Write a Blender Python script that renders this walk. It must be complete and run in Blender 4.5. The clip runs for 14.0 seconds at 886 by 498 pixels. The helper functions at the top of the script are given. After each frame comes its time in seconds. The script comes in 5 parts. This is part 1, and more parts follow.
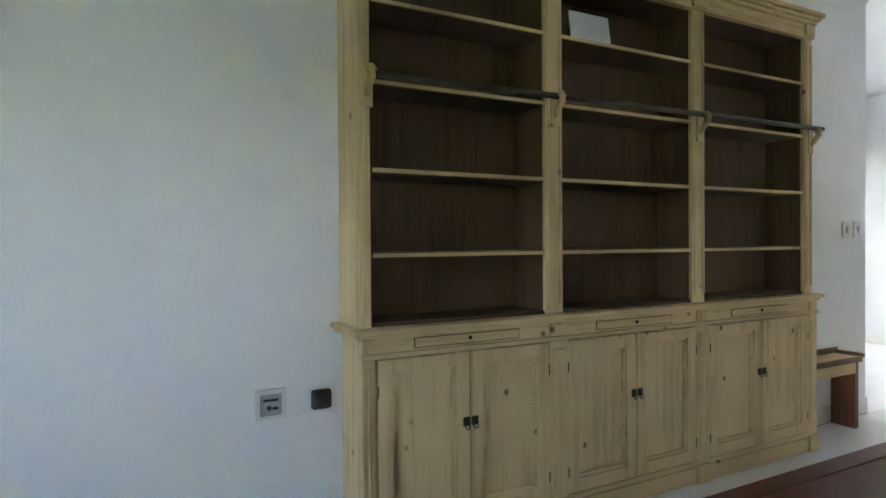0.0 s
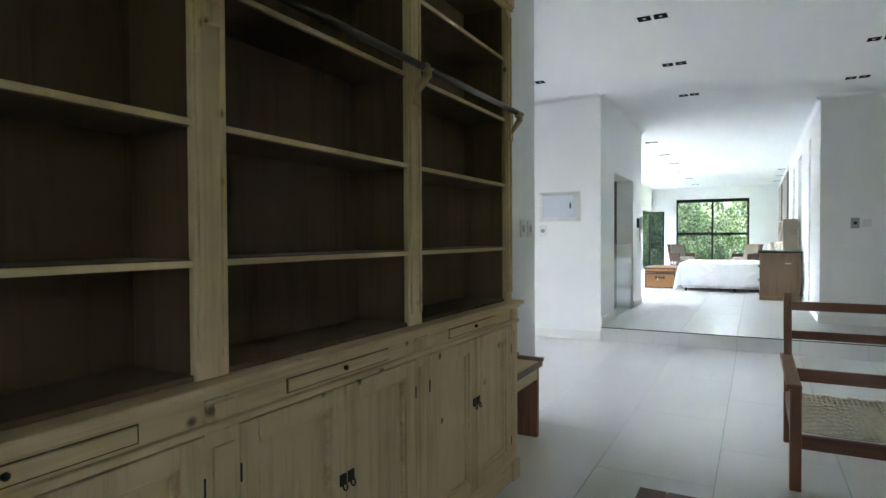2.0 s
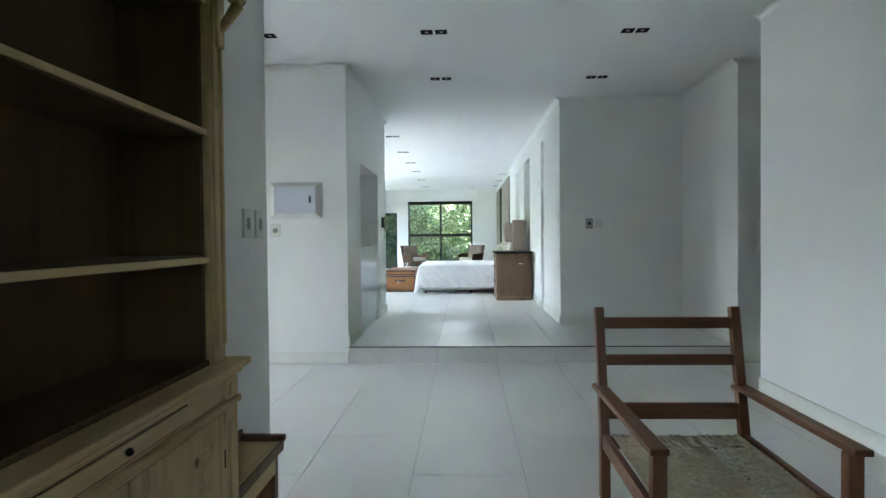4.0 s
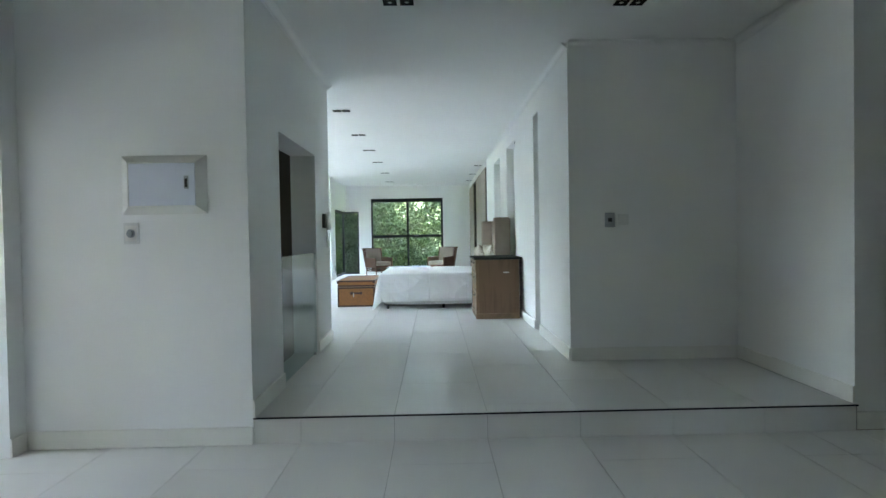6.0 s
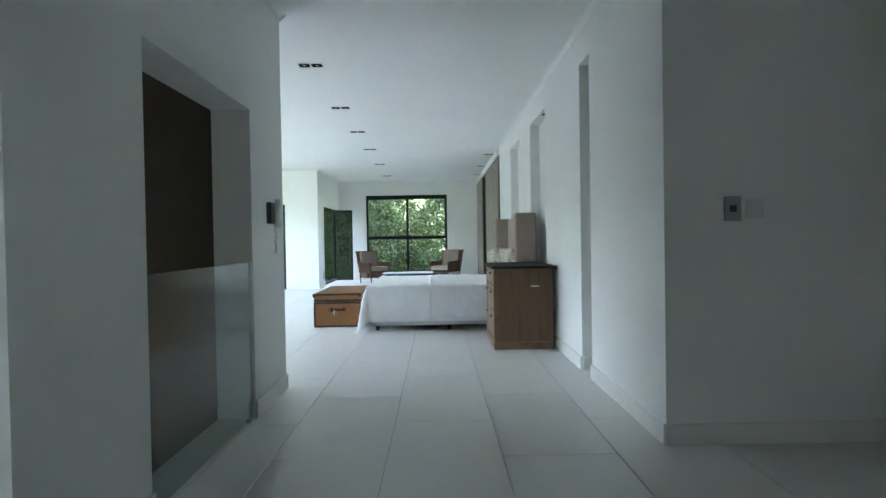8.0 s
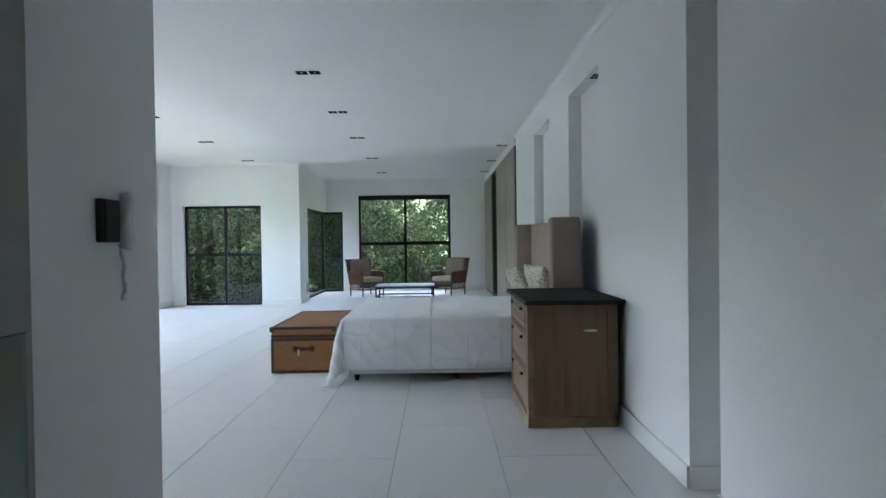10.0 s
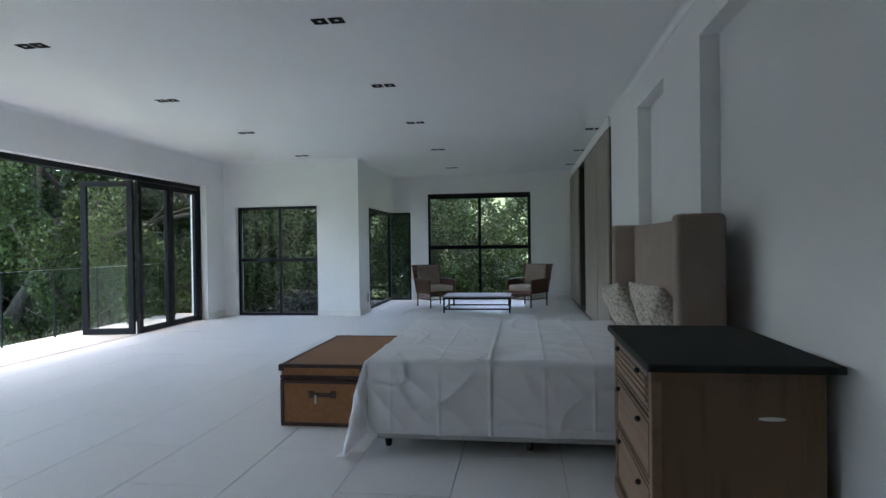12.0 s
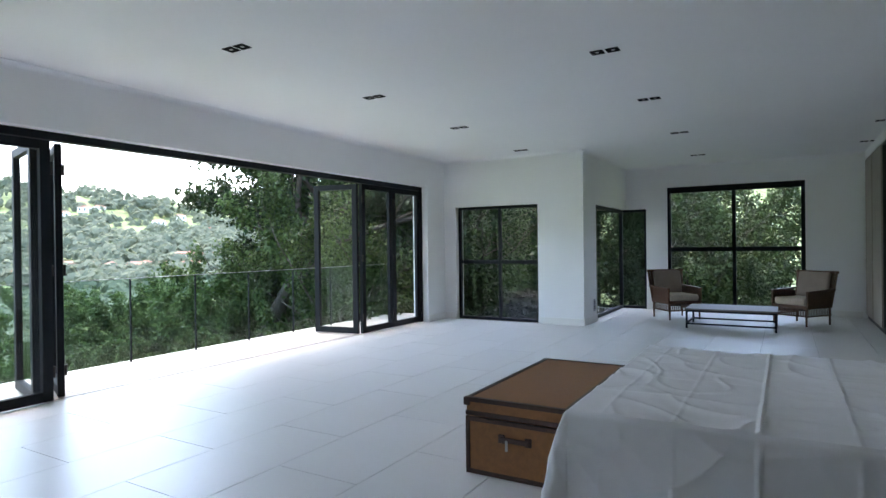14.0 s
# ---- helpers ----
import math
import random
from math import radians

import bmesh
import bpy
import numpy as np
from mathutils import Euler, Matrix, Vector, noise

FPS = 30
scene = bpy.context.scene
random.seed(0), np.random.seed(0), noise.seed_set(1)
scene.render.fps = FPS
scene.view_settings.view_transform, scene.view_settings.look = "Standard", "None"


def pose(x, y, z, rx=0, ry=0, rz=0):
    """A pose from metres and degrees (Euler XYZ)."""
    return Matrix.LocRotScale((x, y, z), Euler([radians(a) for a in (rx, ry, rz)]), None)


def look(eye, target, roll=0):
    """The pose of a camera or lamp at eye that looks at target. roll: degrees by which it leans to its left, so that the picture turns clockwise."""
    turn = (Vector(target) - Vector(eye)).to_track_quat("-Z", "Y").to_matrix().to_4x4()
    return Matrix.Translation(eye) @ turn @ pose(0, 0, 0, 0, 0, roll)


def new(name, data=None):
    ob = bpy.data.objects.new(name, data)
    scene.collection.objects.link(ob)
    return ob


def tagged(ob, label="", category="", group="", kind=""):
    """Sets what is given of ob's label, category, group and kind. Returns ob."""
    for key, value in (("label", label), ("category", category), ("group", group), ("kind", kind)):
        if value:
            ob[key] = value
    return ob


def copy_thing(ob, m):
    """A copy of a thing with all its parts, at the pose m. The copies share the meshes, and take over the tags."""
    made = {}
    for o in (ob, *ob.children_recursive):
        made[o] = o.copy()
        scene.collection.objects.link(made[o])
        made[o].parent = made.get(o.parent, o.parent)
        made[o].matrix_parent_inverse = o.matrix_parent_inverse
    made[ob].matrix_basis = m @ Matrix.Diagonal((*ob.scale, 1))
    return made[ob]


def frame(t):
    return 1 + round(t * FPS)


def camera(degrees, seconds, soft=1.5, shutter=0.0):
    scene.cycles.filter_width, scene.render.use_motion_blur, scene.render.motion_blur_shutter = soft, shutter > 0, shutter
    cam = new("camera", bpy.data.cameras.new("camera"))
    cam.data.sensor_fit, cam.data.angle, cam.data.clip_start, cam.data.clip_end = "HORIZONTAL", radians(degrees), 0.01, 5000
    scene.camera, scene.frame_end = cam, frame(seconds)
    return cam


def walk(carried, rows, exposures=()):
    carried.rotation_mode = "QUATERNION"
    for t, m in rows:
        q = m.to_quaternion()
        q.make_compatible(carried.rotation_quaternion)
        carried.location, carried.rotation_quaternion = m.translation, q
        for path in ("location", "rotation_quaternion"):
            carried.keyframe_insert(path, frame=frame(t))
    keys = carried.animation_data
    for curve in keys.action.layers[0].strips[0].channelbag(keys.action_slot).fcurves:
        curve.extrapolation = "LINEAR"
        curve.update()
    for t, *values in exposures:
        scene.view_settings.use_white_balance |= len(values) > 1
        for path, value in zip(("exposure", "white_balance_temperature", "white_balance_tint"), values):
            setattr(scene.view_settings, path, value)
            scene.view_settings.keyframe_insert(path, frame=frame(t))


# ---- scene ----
cam = camera(74.3, 14.0)
PATH = [
    (0, (-1.081, 0.276, 1.271), (-0.156, 2.049, 1.247), -0.4),
    (0.5, (-0.99, 0.483, 1.272), (0.2, 2.09, 1.237), -0.3),
    (1, (-0.81, 0.735, 1.298), (0.608, 2.145, 1.254), -0.1),
    (1.5, (-0.605, 1.001, 1.281), (0.999, 2.195, 1.245), -0.4),
    (2, (-0.389, 1.235, 1.278), (1.374, 2.178, 1.24), -0.3),
    (2.5, (-0.096, 1.425, 1.285), (1.776, 2.126, 1.246), -0.1),
    (3, (0.194, 1.582, 1.279), (2.145, 2.024, 1.238), -0.1),
    (3.5, (0.531, 1.712, 1.27), (2.523, 1.883, 1.231), -0.1),
    (6, (3.131, 1.741, 1.302), (5.13, 1.71, 1.263), -1.0),
    (6.5, (3.653, 1.719, 1.31), (5.652, 1.685, 1.268), -0.9),
    (7, (4.161, 1.718, 1.294), (6.161, 1.69, 1.255), -1.0),
    (9.5, (6.865, 1.774, 1.31), (8.865, 1.758, 1.282), -0.8),
    (10, (7.321, 1.749, 1.413), (9.321, 1.733, 1.386), -0.8),
    (10.5, (7.765, 1.684, 1.437), (9.765, 1.689, 1.412), -0.9),
    (11, (8.195, 1.644, 1.439), (10.193, 1.733, 1.417), -0.9),
    (11.5, (8.593, 1.633, 1.465), (10.586, 1.807, 1.445), -0.9),
    (12, (8.932, 1.636, 1.457), (10.914, 1.903, 1.439), -0.8),
    (12.5, (9.203, 1.664, 1.433), (11.156, 2.097, 1.419), -0.8),
    (13, (9.501, 1.731, 1.466), (11.399, 2.361, 1.451), -0.6),
    (13.5, (9.711, 1.752, 1.473), (11.543, 2.554, 1.462), -0.6),
    (14, (9.915, 1.742, 1.492), (11.641, 2.753, 1.482), -0.7),
]
EXPOSURES = [(0, 6.8, 7300, 18), (0.5, 6.7, 7300, 18), (1.5, 6.32, 7150, 15), (2.5, 6.05, 7050, 13), (3, 5.92, 7000, 12), (3.5, 5.77, 7000, 11), (6, 5.1, 7000, 8), (7, 5.05, 6950, 8), (9.5, 4.25, 6850, 13), (10.5, 4.03, 6850, 15), (11, 3.8, 6850, 16), (12, 3.35, 6850, 16), (12.5, 3.18, 6850, 16), (13, 3.42, 6850, 16), (13.5, 3.48, 6850, 16), (14, 3.43, 6850, 16)]
walk(cam, [(t, look(eye, target, roll)) for t, eye, target, roll in PATH], EXPOSURES)

# ---- world, sun, exposure ----
world = bpy.data.worlds.new("overcast_sky")
scene.world = world
world.use_nodes = True
wn = world.node_tree.nodes
sky = wn.new("ShaderNodeTexSky")
sky.sky_type = "NISHITA"
sky.sun_disc = False
sky.sun_elevation = radians(69)
sky.sun_rotation = radians(20)
sky.air_density, sky.dust_density, sky.ozone_density = 1.0, 2.0, 1.0
wn["Background"].inputs["Strength"].default_value = 0.15
world.node_tree.links.new(sky.outputs["Color"], wn["Background"].inputs["Color"])

sun = new("sun", bpy.data.lights.new("sun", "SUN"))
sun.data.energy, sun.data.angle, sun.data.color = 0.55, radians(30), (1.0, 0.96, 0.9)
sun.matrix_world = look((0, 0, 30), (-3.5, -9.5, 3.5))


def window_fill(name, at, target, w, h, power):
    """An added area lamp that stands in for the overcast sky's daylight, in a window's opening."""
    lamp = new(name, bpy.data.lights.new(name, "AREA"))
    lamp.data.shape, lamp.data.size, lamp.data.size_y, lamp.data.energy = "RECTANGLE", w, h, power
    lamp.data.color = (0.94, 0.97, 1.0)
    lamp.matrix_world = look(at, target)


# fill lamp added at the assumed lobby window to brighten the hall
window_fill("lobby_fill_light", (6.2, 8.38, 1.3), (6.2, 0, 1.3), 1.2, 2.4, 0.8)


# ---- materials ----
def material(name):
    m = bpy.data.materials.new(name)
    m.use_nodes = True
    return m, m.node_tree.nodes, m.node_tree.links


def surface(name, color, rough=0.5, metal=0.0, scale=6.0, vary=0.12, bump=0.05, fine=90.0, stretch=(1, 1, 1), spec=0.5, island=0.0, rvar=0.08):
    """A painted, stone, wooden or woven surface: base colour varied at two scales, with fine relief."""
    m, n, l = material(name)
    p = n["Principled BSDF"]
    p.inputs["Metallic"].default_value = metal
    p.inputs["Specular IOR Level"].default_value = spec
    co = n.new("ShaderNodeTexCoord")
    mp = n.new("ShaderNodeMapping")
    mp.inputs["Scale"].default_value = stretch
    l.new(co.outputs["Object"], mp.inputs["Vector"])
    big, small = n.new("ShaderNodeTexNoise"), n.new("ShaderNodeTexNoise")
    big.inputs["Scale"].default_value, small.inputs["Scale"].default_value = scale, fine
    big.inputs["Detail"].default_value, small.inputs["Detail"].default_value = 5, 3
    l.new(mp.outputs["Vector"], big.inputs["Vector"])
    l.new(mp.outputs["Vector"], small.inputs["Vector"])
    mix = n.new("ShaderNodeMath")
    mix.operation = "MULTIPLY_ADD"
    l.new(small.outputs["Fac"], mix.inputs[0])
    mix.inputs[1].default_value = 0.4
    l.new(big.outputs["Fac"], mix.inputs[2])
    ramp = n.new("ShaderNodeValToRGB")
    ramp.color_ramp.elements[0].position, ramp.color_ramp.elements[1].position = 0.45, 0.95
    ramp.color_ramp.elements[0].color = (*[c * (1 - vary) for c in color], 1)
    ramp.color_ramp.elements[1].color = (*[min(1, c * (1 + vary)) for c in color], 1)
    l.new(mix.outputs[0], ramp.inputs["Fac"])
    out = ramp.outputs["Color"]
    if island:
        info = n.new("ShaderNodeObjectInfo")
        hsv = n.new("ShaderNodeHueSaturation")
        mr = n.new("ShaderNodeMapRange")
        mr.inputs["To Min"].default_value, mr.inputs["To Max"].default_value = 1 - island, 1 + island
        l.new(info.outputs["Random"], mr.inputs["Value"])
        l.new(mr.outputs["Result"], hsv.inputs["Value"])
        l.new(out, hsv.inputs["Color"])
        out = hsv.outputs["Color"]
    l.new(out, p.inputs["Base Color"])
    rr = n.new("ShaderNodeMapRange")
    rr.inputs["To Min"].default_value, rr.inputs["To Max"].default_value = max(0.02, rough - rvar), min(1, rough + rvar)
    l.new(big.outputs["Fac"], rr.inputs["Value"])
    l.new(rr.outputs["Result"], p.inputs["Roughness"])
    if bump:
        b = n.new("ShaderNodeBump")
        b.inputs["Strength"].default_value, b.inputs["Distance"].default_value = bump, 0.01
        l.new(mix.outputs[0], b.inputs["Height"])
        l.new(b.outputs["Normal"], p.inputs["Normal"])
    return m


def wood(name, color, dark, rough=0.55, axis="z", grain=1.0, knots=True):
    """Wood with grain along one axis, streaks and knots."""
    m, n, l = material(name)
    p = n["Principled BSDF"]
    co = n.new("ShaderNodeTexCoord")
    mp = n.new("ShaderNodeMapping")
    k = {"x": (0.06, 1, 1), "y": (1, 0.06, 1), "z": (1, 1, 0.06)}[axis]
    mp.inputs["Scale"].default_value = k
    l.new(co.outputs["Object"], mp.inputs["Vector"])
    streak, fine, cloud = (n.new("ShaderNodeTexNoise") for _ in range(3))
    streak.inputs["Scale"].default_value, fine.inputs["Scale"].default_value, cloud.inputs["Scale"].default_value = 22 * grain, 120 * grain, 2.5
    streak.inputs["Detail"].default_value = 6
    streak.inputs["Distortion"].default_value = 0.6
    l.new(mp.outputs["Vector"], streak.inputs["Vector"])
    l.new(mp.outputs["Vector"], fine.inputs["Vector"])
    l.new(co.outputs["Object"], cloud.inputs["Vector"])
    a = n.new("ShaderNodeMath")
    a.operation = "MULTIPLY_ADD"
    a.inputs[1].default_value = 0.35
    l.new(fine.outputs["Fac"], a.inputs[0])
    l.new(streak.outputs["Fac"], a.inputs[2])
    b2 = n.new("ShaderNodeMath")
    b2.operation = "MULTIPLY_ADD"
    b2.inputs[1].default_value = 0.5
    l.new(cloud.outputs["Fac"], b2.inputs[0])
    l.new(a.outputs[0], b2.inputs[2])
    ramp = n.new("ShaderNodeValToRGB")
    ramp.color_ramp.elements[0].position, ramp.color_ramp.elements[1].position = 0.6, 1.2 - 0.25
    ramp.color_ramp.elements[0].color, ramp.color_ramp.elements[1].color = (*dark, 1), (*color, 1)
    l.new(b2.outputs[0], ramp.inputs["Fac"])
    out = ramp.outputs["Color"]
    if knots:
        v = n.new("ShaderNodeTexVoronoi")
        v.inputs["Scale"].default_value = 7.0
        kp = n.new("ShaderNodeMapping")
        kp.inputs["Scale"].default_value = {"x": (0.8, 1, 1), "y": (1, 0.8, 1), "z": (1, 1, 0.8)}[axis]
        l.new(co.outputs["Object"], kp.inputs["Vector"])
        l.new(kp.outputs["Vector"], v.inputs["Vector"])
        kr = n.new("ShaderNodeValToRGB")
        kr.color_ramp.elements[0].position, kr.color_ramp.elements[1].position = 0.05, 0.11
        kr.color_ramp.elements[0].color, kr.color_ramp.elements[1].color = (1, 1, 1, 1), (0, 0, 0, 1)
        l.new(v.outputs["Distance"], kr.inputs["Fac"])
        mx = n.new("ShaderNodeMixRGB")
        mx.inputs["Color2"].default_value = (*[c * 0.35 for c in dark], 1)
        l.new(kr.outputs["Color"], mx.inputs["Fac"])
        l.new(out, mx.inputs["Color1"])
        out = mx.outputs["Color"]
    l.new(out, p.inputs["Base Color"])
    p.inputs["Roughness"].default_value = rough
    p.inputs["Specular IOR Level"].default_value = 0.35
    bp = n.new("ShaderNodeBump")
    bp.inputs["Strength"].default_value, bp.inputs["Distance"].default_value = 0.15, 0.004
    l.new(a.outputs[0], bp.inputs["Height"])
    l.new(bp.outputs["Normal"], p.inputs["Normal"])
    return m


def glass(name, tint=(1, 1, 1), low=0.035, rough=0.0):
    """Clear sheet glass: see-through, with gloss that grows towards grazing angles on either side."""
    m, n, l = material(name)
    n.remove(n["Principled BSDF"])
    tr, gl, lw, mx = n.new("ShaderNodeBsdfTransparent"), n.new("ShaderNodeBsdfGlossy"), n.new("ShaderNodeLayerWeight"), n.new("ShaderNodeMixShader")
    tr.inputs["Color"].default_value = (*tint, 1)
    gl.inputs["Roughness"].default_value = rough
    lw.inputs["Blend"].default_value = 0.5
    pw, ma = n.new("ShaderNodeMath"), n.new("ShaderNodeMath")
    pw.operation, ma.operation = "POWER", "MULTIPLY_ADD"
    pw.inputs[1].default_value = 4.5
    ma.inputs[1].default_value, ma.inputs[2].default_value = 1.0 - low, low
    l.new(lw.outputs["Facing"], pw.inputs[0])
    l.new(pw.outputs[0], ma.inputs[0])
    l.new(ma.outputs[0], mx.inputs["Fac"])
    l.new(tr.outputs["BSDF"], mx.inputs[1])
    l.new(gl.outputs["BSDF"], mx.inputs[2])
    l.new(mx.outputs["Shader"], n["Material Output"].inputs["Surface"])
    return m


def foliage(name, dark, light, through_light=0.35):
    m, n, l = material(name)
    p = n["Principled BSDF"]
    geo = n.new("ShaderNodeNewGeometry")
    ramp = n.new("ShaderNodeValToRGB")
    ramp.color_ramp.elements[0].color, ramp.color_ramp.elements[1].color = (*dark, 1), (*light, 1)
    l.new(geo.outputs["Random Per Island"], ramp.inputs["Fac"])
    l.new(ramp.outputs["Color"], p.inputs["Base Color"])
    p.inputs["Roughness"].default_value = 0.6
    p.inputs["Specular IOR Level"].default_value = 0.2
    t, mx = n.new("ShaderNodeBsdfTranslucent"), n.new("ShaderNodeMixShader")
    l.new(ramp.outputs["Color"], t.inputs["Color"])
    mx.inputs["Fac"].default_value = through_light
    l.new(p.outputs["BSDF"], mx.inputs[1])
    l.new(t.outputs["BSDF"], mx.inputs[2])
    l.new(mx.outputs["Shader"], n["Material Output"].inputs["Surface"])
    return m


PAINT = surface("wall_paint", (0.84, 0.84, 0.83), 0.55, scale=1.3, vary=0.025, bump=0.03, fine=160)
CEIL = surface("ceiling_paint", (0.84, 0.84, 0.84), 0.7, scale=0.9, vary=0.02, bump=0.02, fine=140)
TRIM = surface("trim_paint", (0.80, 0.79, 0.75), 0.4, scale=3, vary=0.03, bump=0.02)
def porcelain():
    m, n, l = material("porcelain_tile")
    p = n["Principled BSDF"]
    geo, info, cloud = n.new("ShaderNodeNewGeometry"), n.new("ShaderNodeObjectInfo"), n.new("ShaderNodeTexNoise")
    cloud.inputs["Scale"].default_value, cloud.inputs["Detail"].default_value = 1.7, 3
    l.new(geo.outputs["Position"], cloud.inputs["Vector"])
    add = n.new("ShaderNodeMath")
    add.operation = "MULTIPLY_ADD"
    add.inputs[1].default_value = 0.25
    l.new(info.outputs["Random"], add.inputs[0])
    l.new(cloud.outputs["Fac"], add.inputs[2])
    mr = n.new("ShaderNodeMixRGB")
    mr.inputs["Color1"].default_value, mr.inputs["Color2"].default_value = (0.665, 0.655, 0.625, 1), (0.715, 0.705, 0.68, 1)
    l.new(add.outputs[0], mr.inputs["Fac"])
    l.new(mr.outputs["Color"], p.inputs["Base Color"])
    rr = n.new("ShaderNodeMapRange")
    rr.inputs["To Min"].default_value, rr.inputs["To Max"].default_value = 0.335, 0.345
    l.new(cloud.outputs["Fac"], rr.inputs["Value"])
    l.new(rr.outputs["Result"], p.inputs["Roughness"])
    return m


TILE = porcelain()
GROUT = surface("grout", (0.36, 0.35, 0.33), 0.85, scale=8, vary=0.15)
STONE = surface("terrace_stone", (0.44, 0.425, 0.395), 0.55, scale=3, vary=0.08, bump=0.05, island=0.04)
BROWN = surface("brown_plaster", (0.15, 0.128, 0.105), 0.8, scale=2, vary=0.12)
FRAME = surface("anthracite_aluminium", (0.012, 0.014, 0.018), 0.55, 0.0, scale=9, vary=0.2, bump=0.02, spec=0.15)
STEEL = surface("brushed_steel", (0.45, 0.45, 0.44), 0.35, 0.9, scale=20, vary=0.1, bump=0.02)
RAILM = surface("rail_iron", (0.055, 0.042, 0.034), 0.55, 0.2, scale=25, vary=0.25, bump=0.1)
IRON = surface("dark_iron", (0.03, 0.026, 0.022), 0.45, 0.7, scale=25, vary=0.3, bump=0.1)
BLACK = surface("black_plastic", (0.015, 0.015, 0.016), 0.35, scale=30, vary=0.15, bump=0.02)
MATTE = surface("matte_black_metal", (0.006, 0.006, 0.006), 0.85, scale=30, vary=0.15, bump=0.0, spec=0.08)
PLASTIC = surface("white_plastic", (0.72, 0.72, 0.70), 0.35, scale=20, vary=0.03, bump=0.0)
GREYPL = surface("grey_plastic", (0.32, 0.34, 0.36), 0.4, scale=20, vary=0.06, bump=0.0)
PINE_V = wood("limed_pine", (0.65, 0.47, 0.255), (0.45, 0.30, 0.148), 0.6, "z")
PINE_H = wood("limed_pine_cross", (0.65, 0.47, 0.255), (0.45, 0.30, 0.148), 0.6, "x")
# brown pine with the shade of shelf interiors and gaps put into its colour
PINE_SHADED = wood("shaded_pine_inside", (0.105, 0.061, 0.029), (0.052, 0.028, 0.0135), 0.65, "z", knots=False)
TEAK_X = wood("teak_x", (0.20, 0.082, 0.038), (0.10, 0.036, 0.017), 0.42, "x", knots=False)
TEAK_Y = wood("teak_y", (0.20, 0.082, 0.038), (0.10, 0.036, 0.017), 0.42, "y", knots=False)
TEAK_Z = wood("teak_z", (0.20, 0.082, 0.038), (0.10, 0.036, 0.017), 0.42, "z", knots=False)
ROSE = wood("reddish_table_wood", (0.13, 0.030, 0.020), (0.06, 0.013, 0.010), 0.3, "x", knots=False)
OAKDR = wood("brown_chest_wood", (0.19, 0.112, 0.066), (0.085, 0.046, 0.026), 0.5, "z", 0.4, knots=False)
OAKDX = wood("brown_chest_wood_cross", (0.24, 0.15, 0.09), (0.13, 0.077, 0.046), 0.5, "x", 0.6, knots=False)
SLATE = surface("dark_slate_top", (0.018, 0.021, 0.019), 0.72, scale=14, vary=0.3, bump=0.08, spec=0.2)
RIEMPIE = surface("rawhide_thong", (0.68, 0.61, 0.46), 0.7, scale=40, vary=0.2, bump=0.1)
CANE = surface("trunk_woven_cane", (0.25, 0.105, 0.03), 0.55, scale=30, vary=0.18, bump=0.25, fine=260)
LEATH = surface("dark_leather", (0.045, 0.018, 0.012), 0.45, scale=18, vary=0.3, bump=0.1)
SHEET = surface("white_cotton", (0.88, 0.88, 0.89), 0.85, scale=5, vary=0.02, bump=0.08, fine=420, spec=0.2)
BASEF = surface("bed_base_cloth", (0.70, 0.70, 0.70), 0.9, scale=9, vary=0.05, bump=0.1, fine=300, spec=0.2)
LINEN = surface("taupe_linen", (0.33, 0.265, 0.225), 0.95, scale=7, vary=0.08, bump=0.15, fine=380, spec=0.15)
CUSH = surface("beige_cushion", (0.50, 0.43, 0.35), 0.95, scale=7, vary=0.08, bump=0.15, fine=300, spec=0.15)
RATTAN = surface("rattan", (0.115, 0.052, 0.026), 0.5, scale=40, vary=0.35, bump=0.3, fine=160)
WARD = wood("wardrobe_veneer", (0.33, 0.29, 0.235), (0.235, 0.205, 0.165), 0.55, "z", knots=False)
# near-black: shade of the wardrobe's inside put into colour; also dark drawer lines
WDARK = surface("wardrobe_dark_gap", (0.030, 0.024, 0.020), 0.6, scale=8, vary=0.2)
CONC = surface("table_top_stone", (0.16, 0.145, 0.13), 0.5, scale=12, vary=0.15)
BARK = surface("bark", (0.045, 0.036, 0.028), 0.9, scale=9, vary=0.35, bump=0.5, fine=60, stretch=(1, 1, 0.25))
LEAF = foliage("leaf_green", (0.018, 0.042, 0.012), (0.10, 0.155, 0.052), 0.3)
LEAF_D = foliage("leaf_deep", (0.006, 0.015, 0.005), (0.030, 0.056, 0.017), 0.2)
LEAF_Y = foliage("leaf_bright", (0.007, 0.019, 0.005), (0.066, 0.105, 0.032), 0.22)
# distance haze is put into this leaf colour: paler and greyer than near trees
HAZY_WOODS = foliage("hazy_woods", (0.135, 0.17, 0.125), (0.19, 0.225, 0.165), 0.5)
HAZY_WOODS.node_tree.nodes["Principled BSDF"].inputs["Roughness"].default_value = 1.0
HAZY_WOODS.node_tree.nodes["Principled BSDF"].inputs["Specular IOR Level"].default_value = 0.05
GRASS = surface("ground_grass", (0.12, 0.17, 0.06), 0.95, scale=0.05, vary=0.4, fine=2.0, bump=0.0)
RENDERW = surface("house_render", (0.40, 0.34, 0.27), 0.9, scale=0.7, vary=0.08)
ROOFT = surface("roof_tiles", (0.24, 0.13, 0.09), 0.85, scale=1.2, vary=0.25)
PANE = glass("window_glass", (0.92, 0.935, 0.93))
BALU = glass("balustrade_glass", (0.64, 0.77, 0.73))
STAIRG = glass("stair_glass", (0.60, 0.76, 0.76), 0.12, 0.14)
RENDER2 = surface("white_house_render", (0.78, 0.77, 0.74), 0.9, scale=0.7, vary=0.05)
